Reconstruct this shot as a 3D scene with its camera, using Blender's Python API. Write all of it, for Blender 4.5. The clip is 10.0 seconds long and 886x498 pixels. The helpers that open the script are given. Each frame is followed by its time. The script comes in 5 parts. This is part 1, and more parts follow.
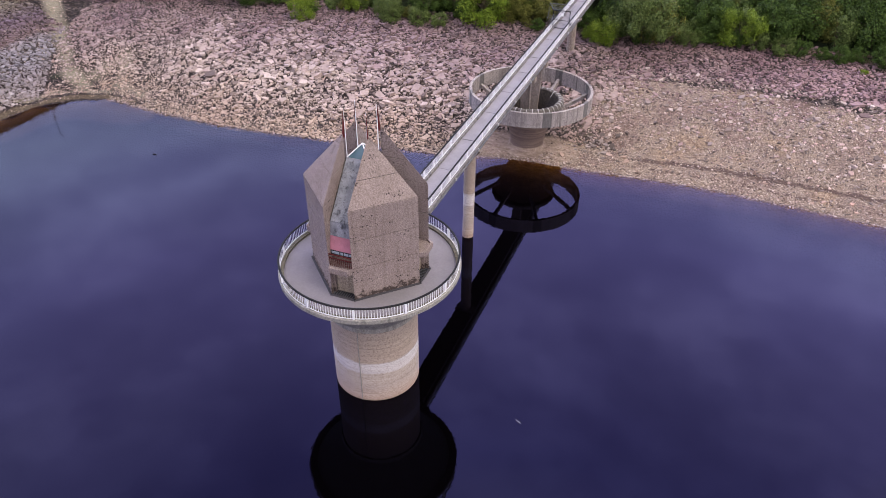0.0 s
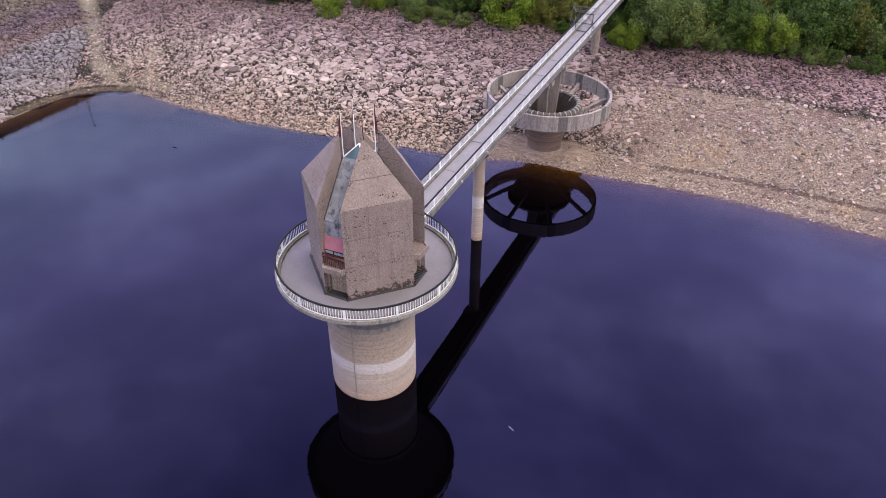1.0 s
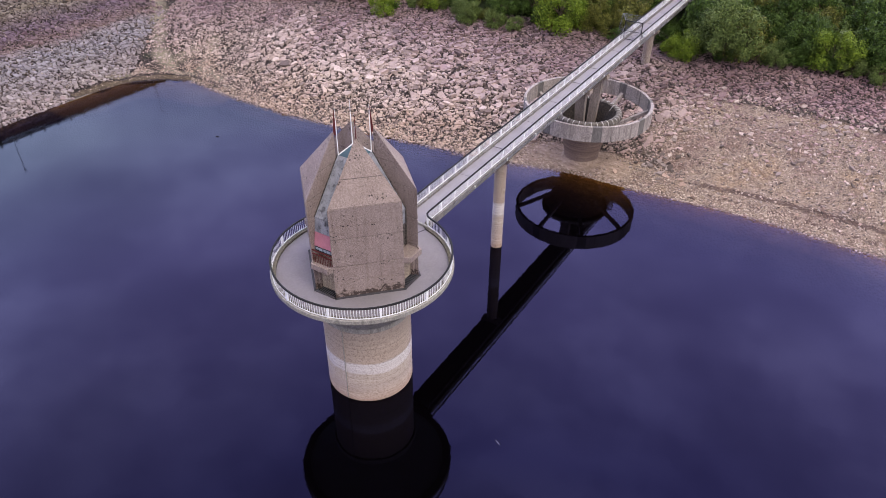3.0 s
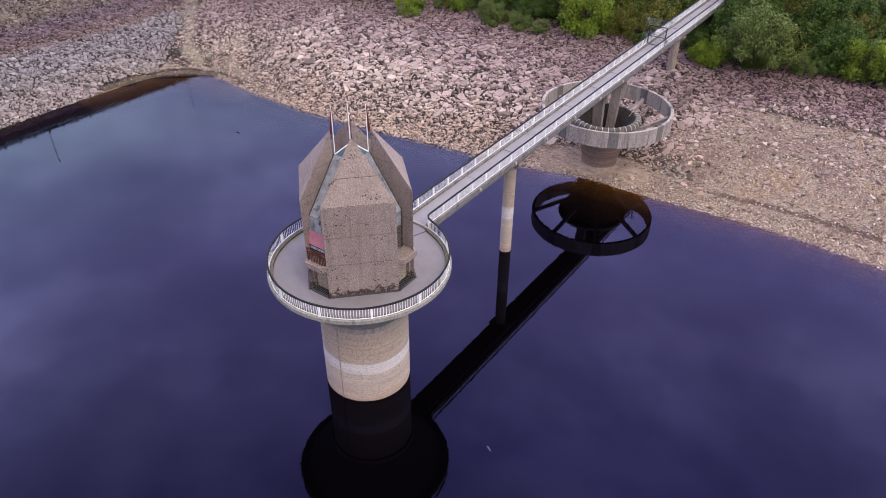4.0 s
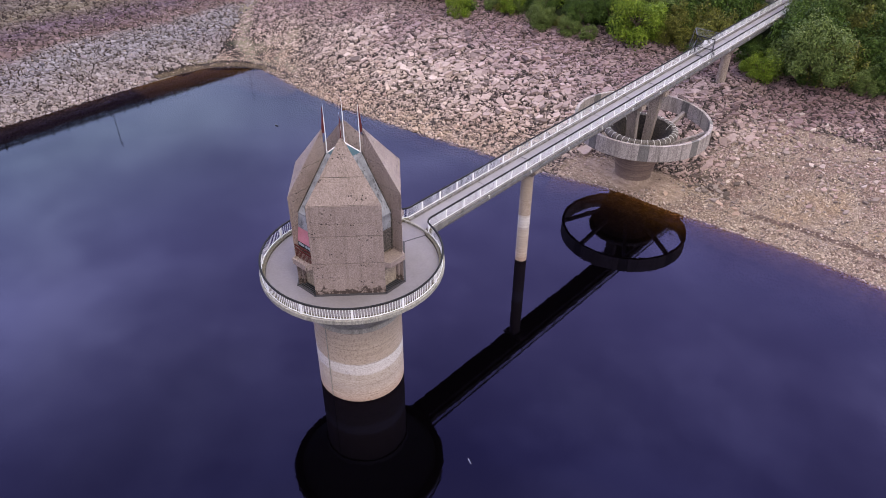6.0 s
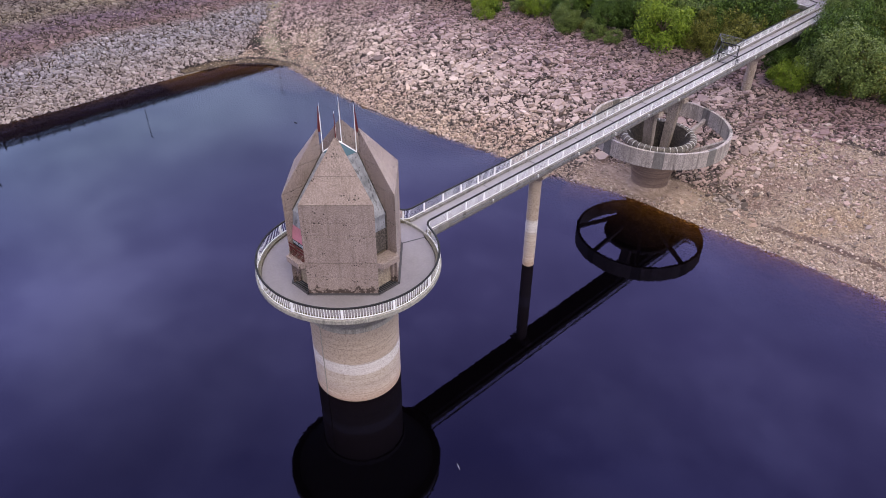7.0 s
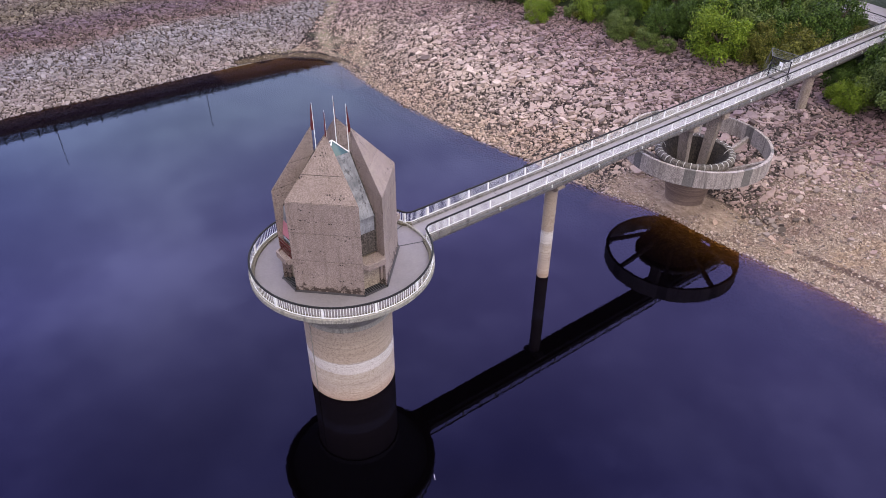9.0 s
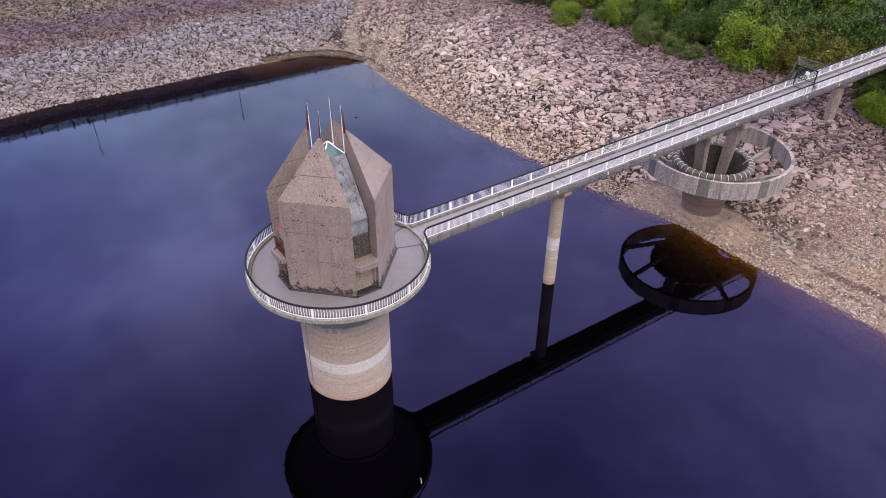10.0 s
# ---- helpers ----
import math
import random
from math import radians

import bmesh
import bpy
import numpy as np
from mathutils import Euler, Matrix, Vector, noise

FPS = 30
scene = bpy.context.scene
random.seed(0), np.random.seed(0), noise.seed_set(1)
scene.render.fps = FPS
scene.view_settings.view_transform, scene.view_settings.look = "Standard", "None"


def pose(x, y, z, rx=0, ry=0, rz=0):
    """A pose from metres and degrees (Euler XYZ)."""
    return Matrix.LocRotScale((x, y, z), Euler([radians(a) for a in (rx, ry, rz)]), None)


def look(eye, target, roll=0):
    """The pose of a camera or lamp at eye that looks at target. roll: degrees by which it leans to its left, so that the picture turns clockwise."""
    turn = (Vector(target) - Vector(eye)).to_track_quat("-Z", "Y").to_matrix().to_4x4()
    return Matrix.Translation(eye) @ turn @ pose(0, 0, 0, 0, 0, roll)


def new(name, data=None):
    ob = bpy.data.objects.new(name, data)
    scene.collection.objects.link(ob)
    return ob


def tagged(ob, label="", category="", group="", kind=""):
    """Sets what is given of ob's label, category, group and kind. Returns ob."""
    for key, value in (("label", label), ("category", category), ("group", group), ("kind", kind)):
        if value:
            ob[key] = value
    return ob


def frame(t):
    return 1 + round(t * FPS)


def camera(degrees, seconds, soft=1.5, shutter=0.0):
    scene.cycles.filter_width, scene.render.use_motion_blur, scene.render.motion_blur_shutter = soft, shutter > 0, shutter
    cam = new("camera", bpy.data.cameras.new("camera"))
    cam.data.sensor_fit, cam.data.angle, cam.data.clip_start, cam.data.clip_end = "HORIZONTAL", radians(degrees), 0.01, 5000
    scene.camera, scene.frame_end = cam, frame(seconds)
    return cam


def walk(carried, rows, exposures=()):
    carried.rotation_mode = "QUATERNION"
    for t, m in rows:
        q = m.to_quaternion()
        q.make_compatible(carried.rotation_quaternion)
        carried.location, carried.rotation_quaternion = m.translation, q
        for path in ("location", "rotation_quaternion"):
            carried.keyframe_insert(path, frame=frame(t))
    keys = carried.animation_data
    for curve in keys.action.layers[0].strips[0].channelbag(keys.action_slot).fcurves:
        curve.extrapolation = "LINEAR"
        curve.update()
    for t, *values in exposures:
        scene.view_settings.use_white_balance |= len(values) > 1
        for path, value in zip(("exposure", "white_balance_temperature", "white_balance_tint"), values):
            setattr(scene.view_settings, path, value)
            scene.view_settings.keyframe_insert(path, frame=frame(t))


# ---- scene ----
cam = camera(64.44, 10.0, soft=0.3)
# seconds, x, y, z, then the turn about x, y and z in degrees
ROWS = [
    (0.0, 20.445, -36.746, 41.783, 54.706, -0.231, 21.968),
    (0.5, 21.575, -36.049, 41.849, 54.640, -0.271, 23.622),
    (1.0, 22.694, -35.323, 41.856, 54.617, -0.301, 25.329),
    (1.5, 23.801, -34.566, 41.826, 54.624, -0.320, 27.065),
    (2.0, 24.892, -33.776, 41.777, 54.648, -0.328, 28.811),
    (2.5, 25.964, -32.952, 41.720, 54.681, -0.326, 30.554),
    (3.0, 27.014, -32.093, 41.662, 54.716, -0.316, 32.285),
    (3.5, 28.038, -31.201, 41.609, 54.748, -0.302, 34.000),
    (4.0, 29.032, -30.276, 41.563, 54.776, -0.286, 35.698),
    (4.5, 29.994, -29.321, 41.523, 54.798, -0.271, 37.379),
    (5.0, 30.921, -28.337, 41.488, 54.813, -0.261, 39.046),
    (5.5, 31.812, -27.325, 41.455, 54.823, -0.257, 40.707),
    (6.0, 32.665, -26.287, 41.424, 54.829, -0.262, 42.365),
    (6.5, 33.483, -25.222, 41.392, 54.831, -0.275, 44.029),
    (7.0, 34.266, -24.131, 41.360, 54.831, -0.295, 45.705),
    (7.5, 35.020, -23.012, 41.329, 54.828, -0.319, 47.398),
    (8.0, 35.749, -21.863, 41.307, 54.822, -0.342, 49.113),
    (8.5, 36.461, -20.679, 41.300, 54.811, -0.355, 50.854),
    (9.0, 37.167, -19.455, 41.322, 54.790, -0.349, 52.621),
    (9.5, 37.879, -18.182, 41.390, 54.756, -0.309, 54.411),
    (10.0, 38.613, -16.852, 41.529, 54.698, -0.218, 56.218),
]
walk(cam, [(t, pose(x, y, z, rx, ry, rz)) for t, x, y, z, rx, ry, rz in ROWS], [(0.0, 0.1), (10.0, 0.1)])

# ---- world and sun ----
SUN_UP, SUN_ROUND = 50.0, 110.0
world = bpy.data.worlds.new("sky")
scene.world = world
world.use_nodes = True
wn, wl = world.node_tree.nodes, world.node_tree.links
wn.clear()
sky = wn.new("ShaderNodeTexSky")
sky.sky_type, sky.sun_disc = "NISHITA", False
sky.sun_elevation, sky.sun_rotation = radians(SUN_UP), radians(SUN_ROUND)
sky.air_density, sky.dust_density, sky.ozone_density = 1.0, 1.5, 3.0
w_co = wn.new("ShaderNodeTexCoord")
w_map = wn.new("ShaderNodeMapping")
w_map.inputs["Scale"].default_value = (1.0, 1.0, 2.2)
clouds = wn.new("ShaderNodeTexNoise")
clouds.inputs["Scale"].default_value, clouds.inputs["Detail"].default_value, clouds.inputs["Roughness"].default_value = 3.0, 5.0, 0.55
c_ramp = wn.new("ShaderNodeValToRGB")
c_ramp.color_ramp.elements[0].position, c_ramp.color_ramp.elements[1].position = 0.4, 0.6
c_ramp.color_ramp.elements[0].color, c_ramp.color_ramp.elements[1].color = (0.86, 0.86, 0.86, 1), (1, 1, 1, 1)


def sky_ramp(*stops):
    r = wn.new("ShaderNodeValToRGB")
    while len(r.color_ramp.elements) < len(stops):
        r.color_ramp.elements.new(0.5)
    for e, (p, c) in zip(r.color_ramp.elements, stops):
        e.position, e.color = p, (*c, 1)
    return r


def sky_mix(mode, factor=1.0):
    x = wn.new("ShaderNodeMix")
    x.data_type, x.blend_type = "RGBA", mode
    x.inputs["Factor"].default_value = factor
    return x


# a thin overcast: bright low in the west, violet higher up, warm white round the sun
w_axes = wn.new("ShaderNodeSeparateXYZ")
w_bank = wn.new("ShaderNodeVectorMath")
w_bank.operation = "DOT_PRODUCT"
w_bank.inputs[1].default_value = (-0.886, 0.093, 0.454)
w_east = wn.new("ShaderNodeMath")
w_east.operation = "MULTIPLY_ADD"
w_east.inputs[1].default_value, w_east.inputs[2].default_value = 0.5, 0.5
e_ramp = sky_ramp((0.4, (1.15, 1.15, 1.15)), (0.72, (1.2, 1.2, 1.22)), (0.9, (1.02, 1.02, 1.04)), (0.952, (0.98, 1.0, 1.0)), (0.972, (1.08, 1.14, 1.08)), (0.986, (1.2, 1.3, 1.22)), (0.997, (1.36, 1.5, 1.36)))
t_ramp = sky_ramp((0.0, (0.92, 1.02, 1.65)), (0.4, (0.98, 1.1, 2.1)), (0.55, (1.36, 1.25, 3.35)), (0.64, (1.18, 1.06, 3.1)), (0.78, (0.62, 0.58, 2.2)), (1.0, (0.95, 0.88, 1.9)))
w_tint = sky_mix("MULTIPLY")
w_side = wn.new("ShaderNodeVectorMath")
w_side.operation = "DOT_PRODUCT"
w_side.inputs[1].default_value = (0.62, -0.72, 0.3)
w_half = wn.new("ShaderNodeMath")
w_half.operation = "MULTIPLY_ADD"
w_half.inputs[1].default_value, w_half.inputs[2].default_value = 0.5, 0.5
s_ramp = sky_ramp((0.445, (0, 0, 0)), (0.57, (1, 1, 1)))
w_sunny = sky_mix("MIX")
w_sunny.inputs["B"].default_value = (1.34, 1.26, 1.3, 1)
patches = wn.new("ShaderNodeTexNoise")
patches.inputs["Scale"].default_value, patches.inputs["Detail"].default_value, patches.inputs["Roughness"].default_value = 3.8, 9.0, 0.6
p_ramp = sky_ramp((0.37, (0.8, 0.79, 0.84)), (0.49, (0.98, 0.98, 0.98)), (0.62, (1.34, 1.36, 1.24)))
w_cloud = sky_mix("MULTIPLY")
# brighter lobe added to the north sky, where the dimmed water mirrors it
w_lobe = wn.new("ShaderNodeVectorMath")
w_lobe.operation = "DOT_PRODUCT"
w_lobe.inputs[1].default_value = (-0.34, 0.75, 0.566)
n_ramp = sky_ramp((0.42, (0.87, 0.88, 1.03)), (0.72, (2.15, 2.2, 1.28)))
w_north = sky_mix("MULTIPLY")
w_scale = sky_mix("MULTIPLY")
w_scale.inputs["B"].default_value = (9.1, 9.1, 9.1, 1)
w_mix = wn.new("ShaderNodeMix")
w_mix.data_type = "RGBA"
w_bg = wn.new("ShaderNodeBackground")
w_bg.inputs["Strength"].default_value = 0.11
w_out = wn.new("ShaderNodeOutputWorld")
wl.new(w_co.outputs["Generated"], w_map.inputs["Vector"])
wl.new(w_co.outputs["Generated"], w_axes.inputs[0])
wl.new(w_co.outputs["Generated"], w_bank.inputs[0])
wl.new(w_bank.outputs["Value"], w_east.inputs[0])
wl.new(w_east.outputs[0], e_ramp.inputs[0])
wl.new(w_axes.outputs["Z"], t_ramp.inputs[0])
wl.new(e_ramp.outputs[0], w_tint.inputs["A"])
wl.new(t_ramp.outputs[0], w_tint.inputs["B"])
wl.new(w_co.outputs["Generated"], w_side.inputs[0])
wl.new(w_side.outputs["Value"], w_half.inputs[0])
wl.new(w_half.outputs[0], s_ramp.inputs[0])
wl.new(w_map.outputs[0], patches.inputs["Vector"])
wl.new(patches.outputs["Fac"], p_ramp.inputs[0])
wl.new(w_tint.outputs["Result"], w_cloud.inputs["A"])
wl.new(p_ramp.outputs[0], w_cloud.inputs["B"])
wl.new(s_ramp.outputs[0], w_sunny.inputs["Factor"])
wl.new(w_cloud.outputs["Result"], w_sunny.inputs["A"])
wl.new(w_co.outputs["Generated"], w_lobe.inputs[0])
wl.new(w_lobe.outputs["Value"], n_ramp.inputs[0])
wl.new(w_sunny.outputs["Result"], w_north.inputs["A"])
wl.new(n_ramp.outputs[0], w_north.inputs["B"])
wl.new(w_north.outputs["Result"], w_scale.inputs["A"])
wl.new(w_scale.outputs["Result"], w_mix.inputs["B"])
wl.new(w_map.outputs[0], clouds.inputs["Vector"])
wl.new(clouds.outputs["Fac"], c_ramp.inputs[0])
wl.new(c_ramp.outputs[0], w_mix.inputs["Factor"])
wl.new(sky.outputs[0], w_mix.inputs["A"])
wl.new(w_mix.outputs["Result"], w_bg.inputs["Color"])
wl.new(w_bg.outputs[0], w_out.inputs[0])

lamp = bpy.data.lights.new("sun", "SUN")
lamp.energy, lamp.angle, lamp.color = 2.0, radians(26), (1.0, 0.9, 0.79)
sun = new("sun", lamp)
a, e = radians(SUN_ROUND), radians(SUN_UP)
sun.matrix_world = look((0, 0, 80), Vector((0, 0, 80)) - Vector((math.sin(a) * math.cos(e), math.cos(a) * math.cos(e), math.sin(e))))


# ---- materials ----
class Nodes:
    """A Principled material and short ways to hang noise on it."""

    def __init__(self, name, rough=0.8, metal=0.0, spec=0.4):
        self.m = bpy.data.materials.new(name)
        self.m.use_nodes = True
        self.t = self.m.node_tree
        self.n, self.l = self.t.nodes, self.t.links
        self.b = self.n["Principled BSDF"]
        self.b.inputs["Roughness"].default_value, self.b.inputs["Metallic"].default_value = rough, metal
        self.b.inputs["Specular IOR Level"].default_value = spec
        self.co = self.n.new("ShaderNodeTexCoord")
        self.height = None

    def link(self, a, b):
        self.l.new(a, b)

    def where(self, scale=(1, 1, 1), kind="Object"):
        m = self.n.new("ShaderNodeMapping")
        m.inputs["Scale"].default_value = scale
        self.link(self.co.outputs[kind], m.inputs["Vector"])
        return m.outputs[0]

    def world(self, scale=(1, 1, 1)):
        g = self.n.new("ShaderNodeNewGeometry")
        m = self.n.new("ShaderNodeMapping")
        m.inputs["Scale"].default_value = scale
        self.link(g.outputs["Position"], m.inputs["Vector"])
        return m.outputs[0]

    def noise(self, scale, detail=4, rough=0.6, vec=None):
        x = self.n.new("ShaderNodeTexNoise")
        x.inputs["Scale"].default_value, x.inputs["Detail"].default_value, x.inputs["Roughness"].default_value = scale, detail, rough
        self.link(vec if vec else self.world(), x.inputs["Vector"])
        return x.outputs["Fac"]

    def voronoi(self, scale, vec=None, feature="F1", out="Distance"):
        x = self.n.new("ShaderNodeTexVoronoi")
        x.feature = feature
        x.inputs["Scale"].default_value = scale
        self.link(vec if vec else self.world(), x.inputs["Vector"])
        return x.outputs[out]

    def ramp(self, fac, *stops):
        r = self.n.new("ShaderNodeValToRGB")
        while len(r.color_ramp.elements) < len(stops):
            r.color_ramp.elements.new(0.5)
        for e, (p, c) in zip(r.color_ramp.elements, stops):
            e.position = p
            e.color = (c, c, c, 1) if isinstance(c, (int, float)) else (*c, 1)
        self.link(fac, r.inputs[0])
        return r.outputs[0]

    def mix(self, fac, a, b, mode="MIX"):
        x = self.n.new("ShaderNodeMix")
        x.data_type, x.blend_type = "RGBA", mode
        for key, v in (("Factor", fac), ("A", a), ("B", b)):
            if isinstance(v, tuple):
                x.inputs[key].default_value = (*v, 1)
            elif isinstance(v, (int, float)):
                x.inputs[key].default_value = v
            else:
                self.link(v, x.inputs[key])
        return x.outputs["Result"]

    def maths(self, op, a, b=0.0):
        x = self.n.new("ShaderNodeMath")
        x.operation = op
        for i, v in enumerate((a, b)):
            if isinstance(v, (int, float)):
                x.inputs[i].default_value = v
            else:
                self.link(v, x.inputs[i])
        return x.outputs[0]

    def attribute(self, name):
        x = self.n.new("ShaderNodeAttribute")
        x.attribute_name = name
        return x.outputs["Fac"]

    def level(self):
        g = self.n.new("ShaderNodeNewGeometry")
        s = self.n.new("ShaderNodeSeparateXYZ")
        self.link(g.outputs["Position"], s.inputs[0])
        return s.outputs["Z"]

    def island(self):
        return self.n.new("ShaderNodeNewGeometry").outputs["Random Per Island"]

    def each(self):
        return self.n.new("ShaderNodeObjectInfo").outputs["Random"]

    def bump(self, h, strength=0.4, dist=0.02):
        x = self.n.new("ShaderNodeBump")
        x.inputs["Strength"].default_value, x.inputs["Distance"].default_value = strength, dist
        self.link(h, x.inputs["Height"])
        if self.height:
            self.link(self.height, x.inputs["Normal"])
        self.height = x.outputs[0]
        self.link(self.height, self.b.inputs["Normal"])

    def colour(self, c):
        if isinstance(c, tuple):
            self.b.inputs["Base Color"].default_value = (*c, 1)
        else:
            self.link(c, self.b.inputs["Base Color"])

    def rough(self, fac, lo, hi):
        self.link(self.ramp(fac, (0.0, lo), (1.0, hi)), self.b.inputs["Roughness"])


def concrete(name, light, dark, moss=(0.16, 0.15, 0.06), pits=0.25, streak=0.5, grain=10.0):
    k = Nodes(name, 0.9, spec=0.25)
    fine = k.noise(grain, 3, 0.7)
    broad = k.noise(0.45, 5, 0.6)
    c = k.mix(k.ramp(fine, (0.42, 0.0), (0.58, 1.0)), dark, light)
    c = k.mix(k.ramp(broad, (0.35, 0.0), (0.7, 0.55)), c, tuple(v * 0.72 for v in light))
    down = k.noise(1.6, 4, 0.65, k.world((1.6, 1.6, 0.12)))
    c = k.mix(k.maths("MULTIPLY", k.ramp(down, (0.48, 0.0), (0.75, 1.0)), streak), c, tuple(v * 0.42 for v in dark))
    green = k.noise(0.9, 5, 0.7, k.world((1, 1, 0.5)))
    c = k.mix(k.ramp(green, (0.58, 0.0), (0.78, 0.6)), c, moss)
    if pits:
        spots = k.voronoi(5.5)
        patch = k.noise(0.8, 3, 0.6, k.world((0.7, 0.7, 1.9)))
        hole = k.maths("MULTIPLY", k.ramp(spots, (0.16, 1.0), (0.34, 0.0)), k.ramp(patch, (0.53, 0.0), (0.6, 1.0)))
        c = k.mix(k.maths("MULTIPLY", hole, pits * 3), c, (0.02, 0.018, 0.016))
    k.colour(c)
    k.bump(fine, 0.5, 0.03)
    k.bump(broad, 0.3, 0.05)
    return k.m


PIERSTONE = concrete("pier_concrete", (0.4, 0.33, 0.28), (0.18, 0.14, 0.115), pits=0.0, streak=0.5, grain=9)
SPANSIDE = concrete("stained_span_concrete", (0.27, 0.25, 0.24), (0.1, 0.092, 0.088), pits=0.0, streak=0.9, grain=9)


def turret_concrete():
    """Bush-hammered pink-grey concrete: speckled, blow holes in bands, black growth at the foot, ochre lichen at the points."""
    k = Nodes("turret_concrete", 0.92, spec=0.2)
    fine, grit = k.noise(13, 4, 0.75), k.noise(26, 3, 0.7)
    broad = k.noise(0.5, 5, 0.6)
    z = k.level()
    c = k.mix(k.ramp(fine, (0.4, 0.0), (0.6, 1.0)), (0.19, 0.149, 0.136), (0.35, 0.281, 0.256))
    c = k.mix(k.ramp(grit, (0.34, 0.7), (0.46, 0.0)), c, (0.12, 0.094, 0.085))
    c = k.mix(k.ramp(broad, (0.38, 0.0), (0.7, 0.6)), c, k.mix(1.0, c, (0.72, 0.68, 0.66), "MULTIPLY"))
    down = k.noise(1.8, 4, 0.65, k.world((1.8, 1.8, 0.1)))
    c = k.mix(k.ramp(down, (0.52, 0.0), (0.78, 0.5)), c, k.mix(1.0, c, (0.42, 0.38, 0.35), "MULTIPLY"))
    c = k.mix(k.ramp(down, (0.28, 0.55), (0.42, 0.0)), c, k.mix(1.0, c, (1.3, 1.27, 1.24), "MULTIPLY"))
    local = k.n.new("ShaderNodeSeparateXYZ")
    k.link(k.where(), local.inputs[0])
    spine = k.maths("MULTIPLY", k.ramp(k.maths("ABSOLUTE", local.outputs["Y"]), (0.1, 1.0), (0.6, 0.0)), k.ramp(k.maths("DIVIDE", local.outputs["Z"], 25.0), (0.735, 0.0), (0.82, 0.5), (0.88, 0.75)))
    drip = k.maths("MULTIPLY", spine, k.ramp(k.noise(5.5, 4, 0.75), (0.52, 0.0), (0.6, 1.0)))
    c = k.mix(drip, c, (0.03, 0.025, 0.022))
    # blow holes
    spots = k.voronoi(5.0)
    band = k.noise(0.9, 3, 0.6, k.world((0.45, 0.45, 1.7)))
    hole = k.maths("MULTIPLY", k.ramp(spots, (0.18, 1.0), (0.3, 0.0)), k.ramp(band, (0.56, 0.0), (0.6, 1.0)))
    c = k.mix(hole, c, (0.018, 0.015, 0.014))
    # black growth along the foot
    low = k.ramp(k.maths("SUBTRACT", z, 11.2), (0.0, 0.7), (1.0, 0.0))
    growth = k.maths("ADD", low, k.maths("MULTIPLY", k.maths("SUBTRACT", k.noise(3.2, 6, 0.75), 0.5), 2.3))
    c = k.mix(k.ramp(growth, (0.56, 0.0), (0.68, 0.9)), c, (0.045, 0.032, 0.028))
    # ochre lichen
    high = k.ramp(k.maths("DIVIDE", k.maths("SUBTRACT", z, 11.0), 12.0), (0.72, 0.0), (0.95, 0.42))
    lichen = k.maths("ADD", high, k.maths("MULTIPLY", k.maths("SUBTRACT", k.noise(2.3, 5, 0.7), 0.5), 1.3))
    c = k.mix(k.ramp(lichen, (0.42, 0.0), (0.62, 0.75)), c, k.mix(k.ramp(grit, (0.4, 0.0), (0.6, 1.0)), (0.13, 0.1, 0.04), (0.33, 0.26, 0.11)))
    k.colour(c)
    k.bump(fine, 0.6, 0.03)
    k.bump(hole, 0.5, -0.05)
    return k.m


TURRET = turret_concrete()
DECKEDGE = concrete("edge_concrete", (0.36, 0.34, 0.30), (0.19, 0.18, 0.16), pits=0.0, streak=0.8, grain=9)
RINGWALL = concrete("ring_concrete", (0.46, 0.405, 0.374), (0.18, 0.155, 0.144), (0.22, 0.18, 0.158), pits=0.0, streak=0.8, grain=9)

RINGDARK = concrete("damp_ring_concrete", (0.2, 0.185, 0.175), (0.11, 0.1, 0.095), (0.1, 0.085, 0.08), pits=0.0, streak=0.8, grain=9)
LIPSTONE = concrete("lip_concrete", (0.19, 0.168, 0.15), (0.05, 0.043, 0.038), (0.07, 0.058, 0.045), pits=0.0, streak=0.9, grain=6)


